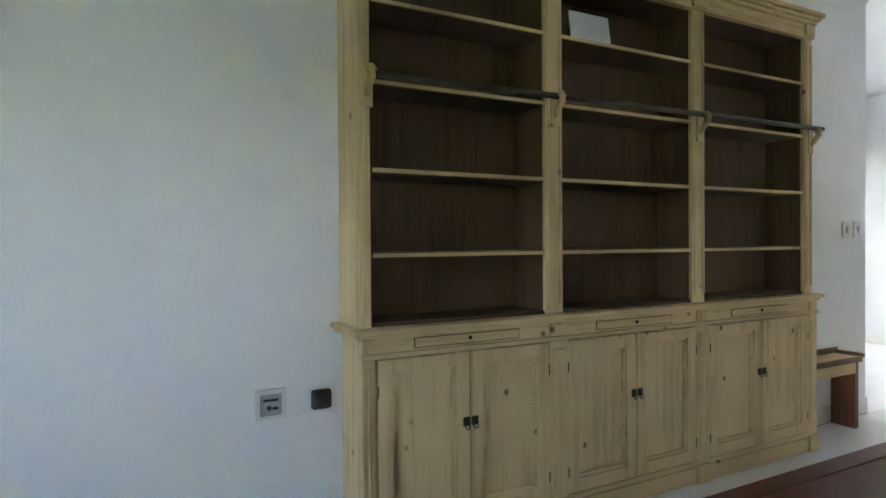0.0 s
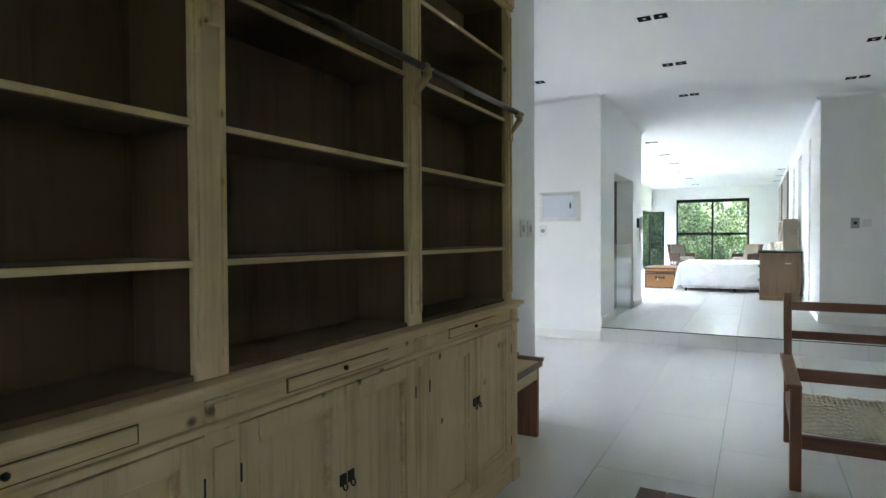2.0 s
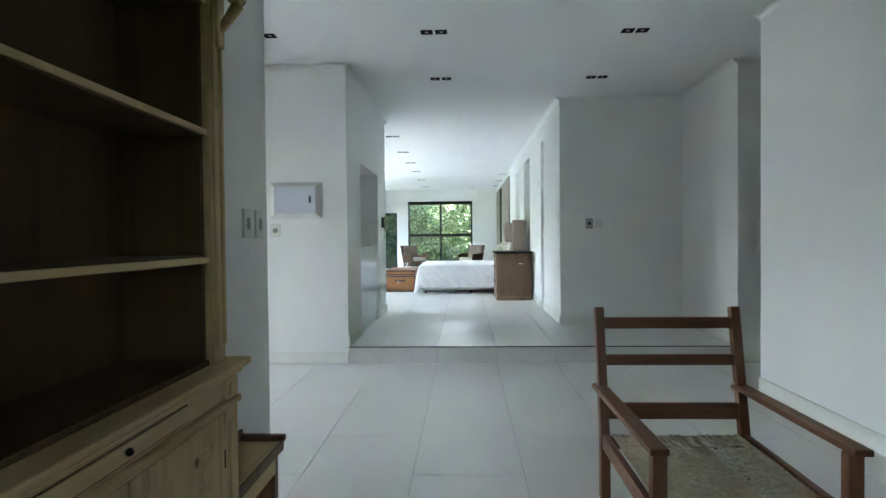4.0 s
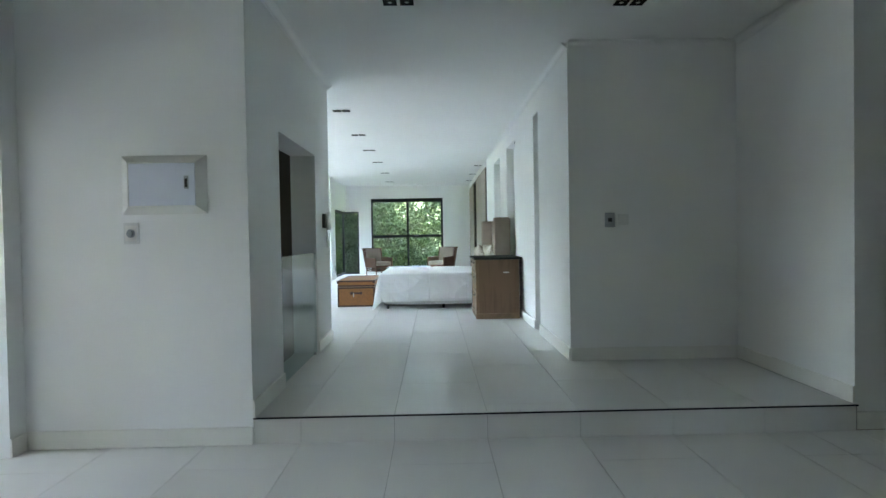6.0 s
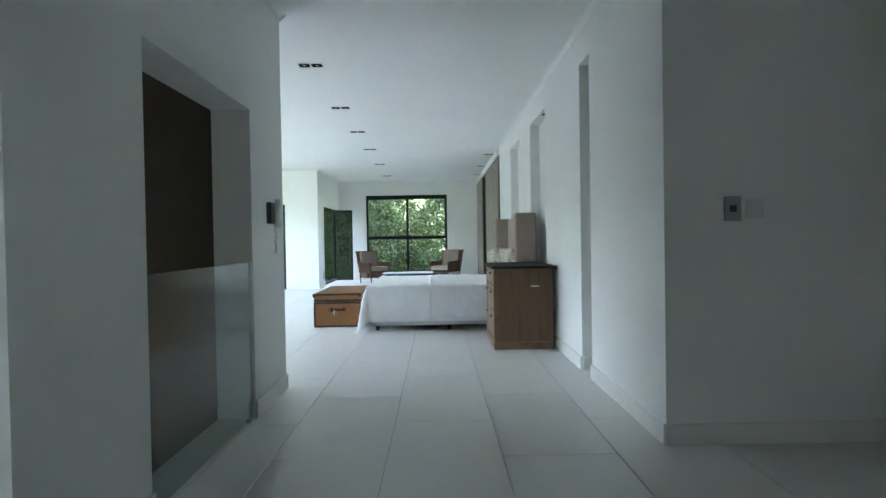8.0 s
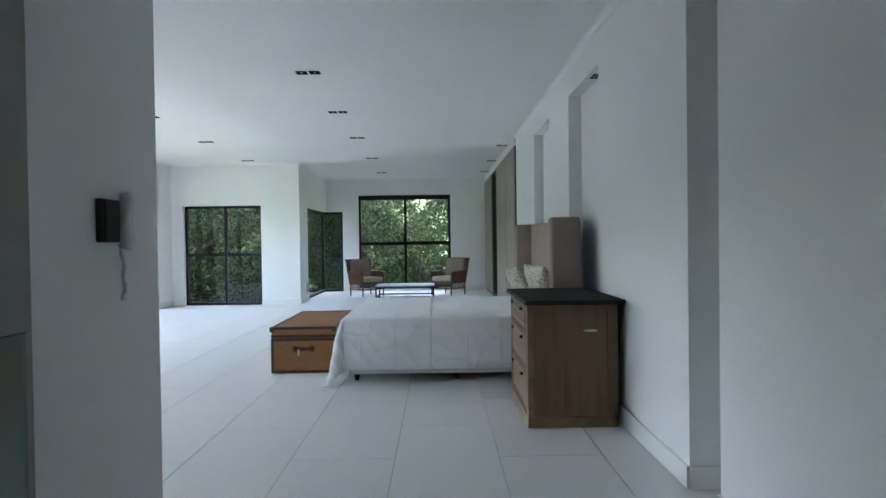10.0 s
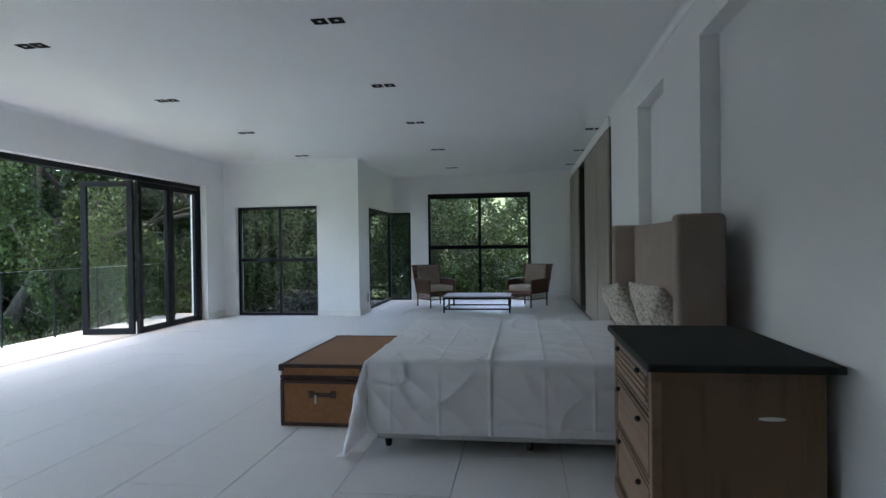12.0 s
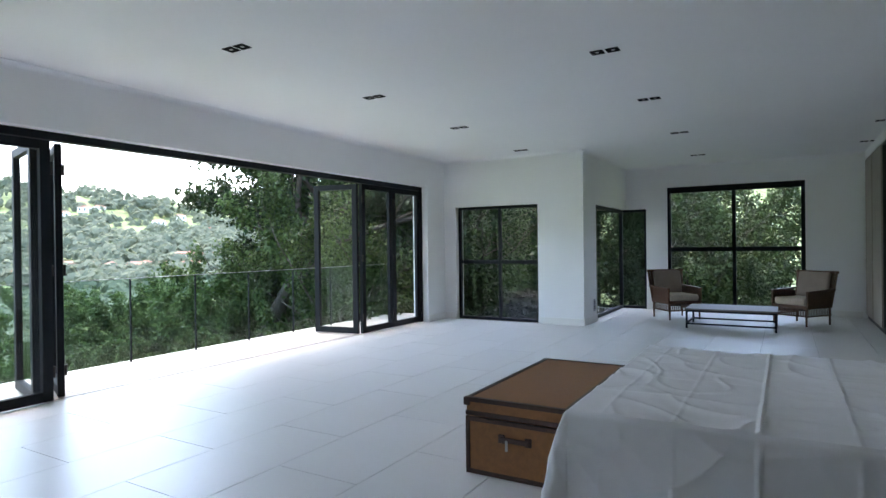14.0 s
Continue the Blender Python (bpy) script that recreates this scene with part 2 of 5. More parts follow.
FARGL = surface("far_window_glass", (0.05, 0.06, 0.07), 0.1, scale=3, vary=0.2, bump=0.0)


def pillow_cloth():
    m, n, l = material("patterned_cotton")
    p = n["Principled BSDF"]
    co, v, r = n.new("ShaderNodeTexCoord"), n.new("ShaderNodeTexNoise"), n.new("ShaderNodeValToRGB")
    v.inputs["Scale"].default_value, v.inputs["Detail"].default_value, v.inputs["Distortion"].default_value = 26, 4, 2.5
    r.color_ramp.elements[0].position, r.color_ramp.elements[1].position = 0.44, 0.5
    r.color_ramp.elements[0].color, r.color_ramp.elements[1].color = (0.30, 0.255, 0.195, 1), (0.56, 0.515, 0.44, 1)
    l.new(co.outputs["Object"], v.inputs["Vector"])
    l.new(v.outputs["Fac"], r.inputs["Fac"])
    l.new(r.outputs["Color"], p.inputs["Base Color"])
    p.inputs["Roughness"].default_value = 0.9
    return m


PILLOW = pillow_cloth()


# ---- mesh helpers ----
def B(bm, x0, x1, y0, y1, z0, z1, bev=0.0):
    """One box, with rounded edges if bev is given."""
    v = [bm.verts.new(c) for c in ((x0, y0, z0), (x1, y0, z0), (x1, y1, z0), (x0, y1, z0), (x0, y0, z1), (x1, y0, z1), (x1, y1, z1), (x0, y1, z1))]
    f = [bm.faces.new([v[i] for i in q]) for q in ((3, 2, 1, 0), (4, 5, 6, 7), (0, 1, 5, 4), (1, 2, 6, 5), (2, 3, 7, 6), (3, 0, 4, 7))]
    if bev:
        bmesh.ops.bevel(bm, geom=list({e for q in f for e in q.edges}), offset=bev, segments=2, affect="EDGES", profile=0.5)
    return bm


def boxes(*rows, bev=0.0):
    bm = bmesh.new()
    for r in rows:
        B(bm, *r[:6], bev=r[6] if len(r) > 6 else bev)
    return bm


def tube(bm, pts, radii, sides=8):
    """A round bar through points, with a radius at each."""
    rings = []
    pts = [Vector(p) for p in pts]
    for i, p in enumerate(pts):
        d = (pts[min(i + 1, len(pts) - 1)] - pts[max(i - 1, 0)]).normalized()
        s = d.cross(Vector((0, 0, 1)) if abs(d.z) < 0.9 else Vector((1, 0, 0))).normalized()
        u = d.cross(s)
        r = radii[i] if isinstance(radii, (list, tuple)) else radii
        rings.append([bm.verts.new(p + r * (math.cos(a) * s + math.sin(a) * u)) for a in [2 * math.pi * k / sides for k in range(sides)]])
    for a, b in zip(rings, rings[1:]):
        for k in range(sides):
            f = bm.faces.new((a[k], b[k], b[(k + 1) % sides], a[(k + 1) % sides]))
            f.smooth = True
    bm.faces.new(rings[0])
    bm.faces.new(rings[-1][::-1])
    return bm


def bar(bm, p, q, w, h):
    """A square bar from p to q, w wide across and h high."""
    p, q = Vector(p), Vector(q)
    d = (q - p).normalized()
    s = d.cross(Vector((0, 0, 1)) if abs(d.z) < 0.95 else Vector((1, 0, 0))).normalized()
    u = s.cross(d)
    v = [bm.verts.new(c + a * s * w / 2 + b * u * h / 2) for c in (p, q) for a, b in ((-1, -1), (1, -1), (1, 1), (-1, 1))]
    f = [bm.faces.new([v[i] for i in k]) for k in ((0, 1, 2, 3), (7, 6, 5, 4), (0, 4, 5, 1), (1, 5, 6, 2), (2, 6, 7, 3), (3, 7, 4, 0))]
    bmesh.ops.recalc_face_normals(bm, faces=f)
    bmesh.ops.bevel(bm, geom=list({e for k in f for e in k.edges}), offset=min(w, h) * 0.12, segments=2, affect="EDGES", profile=0.5)
    return bm


def mesh_ob(name, bm, mat):
    me = bpy.data.meshes.new(name)
    bm.to_mesh(me)
    bm.free()
    me.materials.append(mat)
    return new(name, me)


def part(name, bm, mat, parent, label=""):
    ob = mesh_ob(name, bm, mat)
    ob.parent = parent
    if label:
        ob["label"] = label
    return ob


def thing(name, label, category, at=(0, 0, 0), rz=0.0, group="", kind=""):
    e = new(name)
    e.empty_display_size = 0.1
    e.matrix_world = pose(*at, 0, 0, rz)
    return tagged(e, label, category, group, kind)


def structure(name, bm, mat, label, category):
    return tagged(mesh_ob(name, bm, mat), label, category, "", "structure")


def padded(x0, x1, y0, y1, z0, z1, r):
    bm = B(bmesh.new(), x0, x1, y0, y1, z0, z1)
    bmesh.ops.bevel(bm, geom=bm.edges[:], offset=r, segments=4, affect="EDGES", profile=0.5)
    for f in bm.faces:
        f.smooth = True
    return bm


def soft(ob):
    for p in ob.data.polygons:
        p.use_smooth = True
    return ob


# ---- the large structure ----
H, S = 3.03, 0.168
XF = 22.2
structure("wall_hall_north", boxes((-4.45, 3.64, 2.64, 2.9, 0, H)), PAINT, "white painted wall behind the tall bookcase", "wall")
structure("wall_recess_west", boxes((3.39, 3.64, 2.9, 4.6, 0, H)), PAINT, "white painted side wall of the lobby recess", "wall")
structure("wall_recess_north", boxes((3.64, 3.85, 4.35, 4.6, 0, H), (6.72, 7.1, 4.35, 4.6, 0, H), (3.85, 6.72, 4.35, 4.6, 2.12, H)), PAINT, "white painted wall with an open doorway to the stair lobby", "wall")
structure("wall_corridor_north", boxes((6.865, 7.64, 2.915, 3.16, 0, H), (9.0, 9.762, 2.915, 3.16, 0, H), (7.64, 9.0, 2.915, 3.16, 2.14, H), (6.865, 7.1, 3.16, 4.35, 0, H)), PAINT, "white painted corridor wall with an opening to the stairwell", "wall")
structure("wall_bedroom_west", boxes((9.51, 9.762, 3.16, 7.45, 0, H)), PAINT, "white painted bedroom wall", "wall")
structure("wall_bedroom_north", boxes((9.762, 10.1, 7.15, 7.45, 0, H), (18.62, 19.5, 7.15, 7.45, 0, H), (10.1, 18.62, 7.15, 7.45, 2.53, H)), PAINT, "white painted wall with a wide opening to the terrace", "wall")
structure("wall_bedroom_east", boxes((19.22, 19.5, 4.8, 5.34, 0, H), (19.22, 19.5, 6.92, 7.15, 0, H), (19.22, 19.5, 5.34, 6.92, 2.19, H)), PAINT, "white painted wall around a tall window", "wall")
structure("wall_alcove_north", boxes((19.22, 19.95, 4.56, 4.8, 0, H), (19.95, XF, 4.56, 4.8, 2.19, H)), PAINT, "white painted pier and wall above a corner window", "wall")
structure("wall_alcove_east", boxes((XF, XF + 0.25, 0.2, 1.43, 0, H), (XF, XF + 0.25, 3.77, 4.17, 0, H), (XF, XF + 0.25, 1.43, 3.77, 2.6, H), (XF, XF + 0.25, 1.43, 3.77, 0, 0.24), (XF, XF + 0.25, 4.17, 4.8, 2.19, H)), PAINT, "white painted end wall around a large window", "wall")
NICHES = ((9.87, 10.19, 0.3), (11.75, 12.78, 0.4), (13.72, 14.75, 0.4))
bm = bmesh.new()
x = 8.6
for a, b, back in NICHES:
    if back > 0.3:
        B(bm, a, b, 0.3, back, 0, 2.74)
    B(bm, x, a, 0.3, 0.52, 0, H)
    B(bm, a, b, 0.3, 0.52, 2.74, H)
    x = b
B(bm, x, 16.43, 0.3, 0.52, 0, H)
B(bm, 8.6, 16.43, 0.05, 0.3, 0, H)
B(bm, 16.43, XF + 0.25, -0.05, 0.2, 0, H)
structure("wall_bedroom_south", bm, PAINT, "white painted wall with tall recessed niches", "wall")
structure("wall_vestibule", boxes((8.375, 8.6, -1.25, 0.52, 0, H), (6.9, 8.375, -1.25, -1.0, 0, H), (6.9, 7.15, -3.0, -1.25, 0, H)), PAINT, "white painted walls of the raised side bay", "wall")
structure("wall_hall_south", boxes((-4.45, 5.78, -0.92, -0.67, 0, H), (5.53, 5.78, -3.0, -0.92, 0, H), (5.53, 7.15, -3.25, -3.0, 0, H)), PAINT, "white painted hall wall with a low baseboard", "wall")
structure("wall_hall_west", boxes((-4.45, -4.2, -0.67, -0.2, 0, H), (-4.45, -4.2, 0.6, 2.64, 0, H), (-4.45, -4.2, -0.2, 0.6, 2.35, H), (-4.45, -4.2, -0.2, 0.6, 0, 1.35)), PAINT, "white painted wall around a wide window", "wall")
structure("wall_lobby", boxes((3.39, 3.64, 4.6, 8.6, 0, H), (6.9, 7.1, 5.2, 8.6, 0, H), (3.64, 5.5, 8.4, 8.6, 0, 2.6), (3.64, 6.9, 8.4, 8.6, 2.6, H)), PAINT, "white painted stair lobby wall", "wall")
structure("wall_stairwell", boxes((9.3, 9.51, 3.16, 5.2, -2, H)), BROWN, "dark brown plastered end wall of the stairwell", "wall")
structure("wall_stairwell_north", boxes((7.1, 9.51, 5.2, 5.4, -2, H), (7.1, 7.2, 3.16, 4.6, -2, 0), (7.2, 9.3, 3.16, 5.2, -2.1, -2)), PAINT, "white painted stairwell wall", "wall")
structure("ceiling", boxes((-4.45, XF + 0.25, -3.25, 2.64, H, H + 0.25), (3.39, XF + 0.25, 2.64, 4.8, H, H + 0.25), (3.39, 19.5, 4.8, 7.45, H, H + 0.25), (3.39, 7.1, 7.45, 8.6, H, H + 0.25)), CEIL, "smooth white painted ceiling", "ceiling")
# added overhang, out of view: dims sky light on the terrace and alcove floors
structure("shading_eave", boxes((9.5, 20.4, 7.45, 8.6, H + 0.02, H + 0.27), (19.5, 20.4, 4.8, 7.45, H + 0.02, H + 0.27), (20.4, XF + 1.6, 4.8, 6.4, H + 0.02, H + 0.27), (XF + 0.25, XF + 1.6, -0.9, 4.8, H + 0.02, H + 0.27)), CEIL, "unseen white roof overhang added to shade the terrace and alcove", "eave")
structure("foundation", boxes((-4.45, 6.95, -3.25, 8.6, -5.0, -0.07), (6.95, XF + 0.25, -1.25, 3.16, -5.0, 0.09), (9.51, 19.5, 3.16, 8.6, -5.0, 0.09), (19.5, XF + 0.25, 3.16, 4.8, -5, 0.09)), RENDERW, "rendered base of the house", "foundation")

# cornices and baseboards
bm = bmesh.new()


def cove(bm, x0, y0, x1, y1, nx, ny, r=0.042):
    """A small hollow-curved cornice along a wall from one end to the other; n points into the room."""
    prof = [(r - r * math.cos(k * math.pi / 12) + 0.004, -r + r * math.sin(k * math.pi / 12) - 0.004) for k in range(7)]
    prof = [(0.0005, -r - 0.012), (0.004, -r - 0.012)] + prof + [(r + 0.016, -0.004), (r + 0.016, -0.0005)]
    ends = []
    for x, y in ((x0, y0), (x1, y1)):
        ends.append([bm.verts.new((x + nx * d, y + ny * d, H + z)) for d, z in prof])
    for k in range(len(prof) - 1):
        f = bm.faces.new((ends[0][k], ends[0][k + 1], ends[1][k + 1], ends[1][k]))
        f.smooth = 1 < k < 8
    for e in ends:
        bm.faces.new([bm.verts.new(v.co) for v in e])


COVES = ((-4.2, 2.64, 3.64, 2.64, 0, -1), (6.865, 2.915, 6.865, 4.35, -1, 0), (6.865, 2.915, 9.762, 2.915, 0, -1), (9.762, 2.915, 9.762, 7.15, 1, 0), (9.762, 7.15, 19.22, 7.15, 0, -1),
         (19.22, 4.56, 19.22, 7.15, -1, 0), (19.22, 4.56, XF, 4.56, 0, -1), (XF, 0.6, XF, 4.56, -1, 0), (8.375, 0.52, 16.43, 0.52, 0, 1), (8.375, -1.0, 8.375, 0.52, -1, 0), (6.9, -1.0, 8.375, -1.0, 0, 1),
         (6.9, -3.0, 6.9, -1.0, -1, 0), (-4.2, -0.67, 5.78, -0.67, 0, 1), (5.78, -3.0, 5.78, -0.67, 1, 0), (3.64, 4.35, 6.865, 4.35, 0, -1))
for c in COVES:
    cove(bm, *c)
structure("trim_cornice", bm, CEIL, "narrow stepped white plaster cornice", "cornice")
bm = bmesh.new()
BASE = ((-4.2, 2.64, 3.64, 2.64, 0, -1, 0), (3.64, 2.64, 3.64, 4.35, 1, 0, 0), (6.865, 2.915, 6.865, 4.35, -1, 0, 0), (6.72, 4.35, 6.865, 4.35, 0, -1, 0), (6.865, 2.915, 7.64, 2.915, 0, -1, S), (9.0, 2.915, 9.762, 2.915, 0, -1, S), (9.762, 2.915, 9.762, 7.15, 1, 0, S),
        (8.375, 0.52, 9.87, 0.52, 0, 1, S), (10.19, 0.52, 11.75, 0.52, 0, 1, S), (12.78, 0.52, 13.72, 0.52, 0, 1, S), (14.75, 0.52, 16.43, 0.52, 0, 1, S), (10.19, 0.3, 10.19, 0.52, -1, 0, S), (8.375, -1.0, 8.375, 0.52, -1, 0, S), (6.9, -1.0, 8.375, -1.0, 0, 1, S),
        (6.9, -3.0, 6.9, -1.0, -1, 0, 0), (-4.2, -0.67, 5.78, -0.67, 0, 1, 0), (5.78, -3.0, 5.78, -0.67, 1, 0, 0), (18.62, 7.15, 19.22, 7.15, 0, -1, S), (19.22, 4.56, 19.22, 5.34, -1, 0, S), (19.22, 6.92, 19.22, 7.15, -1, 0, S), (19.22, 4.56, 19.95, 4.56, 0, -1, S), (XF, 3.77, XF, 4.17, -1, 0, S), (XF, 0.6, XF, 1.43, -1, 0, S))
for x0, y0, x1, y1, nx, ny, z in BASE:
    d = 0.016
    if nx:
        B(bm, min(x0, x0 + nx * d), max(x0, x0 + nx * d), min(y0, y1) + (0.0 if ny else -0.0), max(y0, y1), z + 0.001, z + 0.115, bev=0.003)
    else:
        B(bm, min(x0, x1) - 0.002, max(x0, x1) + 0.002, min(y0, y0 + ny * d), max(y0, y0 + ny * d), z + 0.001, z + 0.115, bev=0.003)
structure("baseboard", bm, TRIM, "low white painted baseboard", "baseboard")


# ---- windows and doors ----
def sheet_of(r):
    """A thin pane from a box of no thickness."""
    x0, x1, y0, y1, z0, z1 = r
    bm = bmesh.new()
    c = ((x0, y0, z0), (x1, y0, z0), (x1, y0, z1), (x0, y0, z1)) if y0 == y1 else ((x0, y0, z0), (x0, y1, z0), (x0, y1, z1), (x0, y0, z1))
    bm.faces.new([bm.verts.new(p) for p in c])
    return bm


def window(name, label, axis, plane, a0, a1, z0, z1, mullions=(), transoms=(), w=0.06, d=0.07, top=0.0):
    """A metal window in an opening; axis is the way that it runs along. Panes sit between the bars."""
    win = tagged(new(name), label, "window", "", "structure")

    def cell(p0, p1, q0, q1, half):
        return (p0, p1, plane - half, plane + half, q0, q1) if axis == "x" else (plane - half, plane + half, p0, p1, q0, q1)
    h = d / 2
    part("window_frame", boxes(cell(a0, a0 + w, z0, z1, h), cell(a1 - w, a1, z0, z1, h), cell(a0 + w, a1 - w, z0, z0 + w, h), cell(a0 + w, a1 - w, z1 - w - top, z1, h), bev=0.004), FRAME, win)
    xs = [a0 + w] + [m for k in mullions for m in (k - w / 2, k + w / 2)] + [a1 - w]
    zs = [z0 + w] + [m for k in transoms for m in (k - w * 0.65, k + w * 0.65)] + [z1 - w - top]
    for k in mullions:
        part("mullion", boxes(cell(k - w / 2, k + w / 2, z0 + w, z1 - w - top, h * 0.9), bev=0.003), FRAME, win)
    for k in transoms:
        for i in range(0, len(xs), 2):
            part("transom", boxes(cell(xs[i], xs[i + 1], k - w * 0.65, k + w * 0.65, h * 0.8), bev=0.003), FRAME, win)
    for i in range(0, len(xs), 2):
        for j in range(0, len(zs), 2):
            g = part("pane", sheet_of(cell(xs[i], xs[i + 1], zs[j], zs[j + 1], 0.0)), PANE, win)
            g.visible_shadow = False
    return win


window("window_1", "large dark aluminium window with four panes", "y", XF + 0.1, 1.43, 3.77, 0.24, 2.6, (2.58,), (1.37,), 0.065, 0.09, 0.05)
window("window_2", "tall dark aluminium window with four panes", "y", 19.36, 5.34, 6.92, S, 2.19, (6.1,), (1.2,), 0.05)
window("window_3", "side half of a dark aluminium corner window", "x", 4.68, 19.95, XF + 0.06, S, 2.19, (), (), 0.06)
window("window_4", "end half of a dark aluminium corner window", "y", XF + 0.1, 4.17, 4.72, S, 2.19, (), (), 0.05)
window("window_5", "wide dark aluminium window of the hall", "y", -4.32, -0.2, 0.6, 1.35, 2.35, (0.2,), (), 0.06)
# assumed lobby window, out of view, placed to light the hall from the north
window("window_6", "unseen wide dark aluminium window assumed in the stair lobby", "x", 8.5, 5.5, 6.9, 0.0, 2.6, (6.2,), (), 0.06)

YD = 7.31
track = tagged(new("door_1"), "dark aluminium folding door track over the open terrace doorway", "folding door", "", "structure")
part("head_track", boxes((10.1, 18.62, YD - 0.05, YD + 0.05, 2.46, 2.53), bev=0.004), FRAME, track)
part("floor_track", boxes((10.1, 18.62, YD + 0.045, YD + 0.06, S - 0.02, S - 0.002), bev=0.001), FRAME, track)
part("jamb", boxes((18.56, 18.62, YD - 0.05, YD + 0.05, S, 2.46), bev=0.004), FRAME, track)
part("jamb", boxes((10.1, 10.16, YD - 0.05, YD + 0.05, S, 2.46), bev=0.004), FRAME, track)


def door_leaf(at, rz, w=0.8, handle=True):
    leaf = thing("folding_door_leaf", "dark aluminium glazed folding door leaf standing on its track", "door", at, rz, "terrace door leaves")
    z0, z1, s = 0.01, 2.285, 0.085
    part("leaf_frame", boxes((0, s, -0.028, 0.028, z0, z1), (w - s, w, -0.028, 0.028, z0, z1), (s, w - s, -0.028, 0.028, z0, z0 + 0.09), (s, w - s, -0.028, 0.028, z1 - 0.08, z1), bev=0.005), FRAME, leaf)
    g = part("pane", sheet_of((s, w - s, 0, 0, z0 + 0.09, z1 - 0.08)), PANE, leaf)
    g.visible_shadow = False
    for z in (0.25, 1.15, 2.05):
        part("hinge", tube(bmesh.new(), [(0.0, -0.036, z - 0.05), (0.0, -0.036, z + 0.05)], 0.012, 8), IRON, leaf)
    if handle:
        hb = bmesh.new()
        tube(hb, [(w - 0.035, -0.03, 1.0), (w - 0.035, -0.07, 1.0), (w - 0.13, -0.07, 1.0)], 0.009, 8)
        part("handle", hb, IRON, leaf, "dark lever handle")
    return leaf


for x0 in (17.76, 16.95):
    door_leaf((x0, YD, S), 0, 0.80, False)
door_leaf((16.93, YD + 0.04, S), 99, 0.76)
door_leaf((11.82, YD, S), 0, 0.78, False)
door_leaf((11.02, YD, S), 0, 0.78, False)
door_leaf((10.2, YD, S), 0, 0.78, False)
door_leaf((12.60, YD + 0.05, S), 72, 0.78)
door_leaf((12.70, YD + 0.05, S), 69, 0.78)
door_leaf((12.50, YD + 0.05, S), 76, 0.78)

# stair balustrade in the corridor opening
gl = thing("glass_balustrade", "clear greenish glass panel closing the stairwell opening", "balustrade", (8.32, 2.93, S))
g = part("glass_panel", sheet_of((-0.675, 0.675, 0, 0, 0.012, 1.0)), STAIRG, gl)
g.visible_shadow = False
part("glass_edge", boxes((-0.675, 0.675, -0.005, 0.005, 1.0, 1.004)), STAIRG, gl, "polished glass edge")
for x in (-0.6, 0.6):
    part("clamp", boxes((x - 0.02, x + 0.02, -0.008, 0.016, 0, 0.022), bev=0.003), STEEL, gl)

# terrace
rail = thing("terrace_balustrade", "frameless greenish glass balustrade along the terrace edge", "balustrade", (0, 8.42, S))
xs = [9.6 + 0.88 * i for i in range(12)]
for a, b in zip(xs, xs[1:]):
    g = part("glass_panel", sheet_of((a + 0.008, b - 0.008, 0, 0, 0.01, 0.985)), BALU, rail)
    g.visible_shadow = False
for a, b in zip(xs, xs[1:]):
    part("glass_edge", boxes((a + 0.008, b - 0.008, -0.005, 0.005, 0.985, 0.992)), GREYPL, rail, "polished glass edge")
for a in xs:
    part("post", boxes((a - 0.007, a + 0.007, -0.012, 0.012, -0.02, 0.985), bev=0.002), FRAME, rail)

# ---- floors of large tiles ----
TY, TL, GAP = 2.015, 1.2, 0.0035


def tile_mesh(w, d):
    bm = B(bmesh.new(), 0, w, 0, d, -0.01, 0.0)
    bmesh.ops.bevel(bm, geom=[e for e in bm.edges if all(v.co.z > -0.001 for v in e.verts)], offset=0.0012, segments=1, affect="EDGES")
    me = bpy.data.meshes.new("tile")
    bm.to_mesh(me)
    bm.free()
    me.materials.append(TILE)
    return me


TILES = {}


def tiled(floor_ob, x0, x1, y0, y1, z):
    k = math.floor((y0 - TY) / 0.6)
    y = TY + 0.6 * k
    while y < y1:
        ya, yb = max(y, y0), min(y + 0.6, y1)
        x = x0 - (x0 - (0.47 if k % 2 else 1.07)) % TL
        while x < x1:
            xa, xb = max(x, x0), min(x + TL, x1)
            if xb - xa > 0.02 and yb - ya > 0.02:
                key = (round(xb - xa - GAP, 3), round(yb - ya - GAP, 3))
                if key not in TILES:
                    TILES[key] = tile_mesh(*key)
                t = new("tile", TILES[key])
                t.parent = floor_ob
                t.location = (xa + GAP / 2, ya + GAP / 2, z)
            x += TL
        y += 0.6
        k += 1


floor_low = structure("floor_hall", boxes((-4.2, 6.88, -0.67, 2.64, -0.07, -0.005), (5.78, 6.88, -3.0, -0.67, -0.07, -0.005), (3.64, 6.88, 2.64, 8.4, -0.07, -0.005)), GROUT, "pale grey porcelain tile floor of the hall", "floor")
floor_up = structure("floor_bedroom", boxes((6.88, 8.375, -1.0, 2.915, 0.0, S - 0.005), (8.375, XF, 0.2, 2.915, 0.09, S - 0.005), (9.762, 19.22, 2.915, 7.27, 0.09, S - 0.005), (19.22, XF + 0.1, 2.915, 4.7, 0.09, S - 0.005), (7.64, 9.0, 2.915, 3.16, 0.0, S - 0.005), (18.9, 19.4, 4.8, 7.0, 0.09, S - 0.006)), GROUT, "pale grey porcelain tile floor of the raised bedroom", "floor")
terrace = structure("floor_terrace", boxes((9.5, 19.6, 7.27, 8.56, 0.0, S - 0.012)), GROUT, "pale stone terrace paving", "terrace")

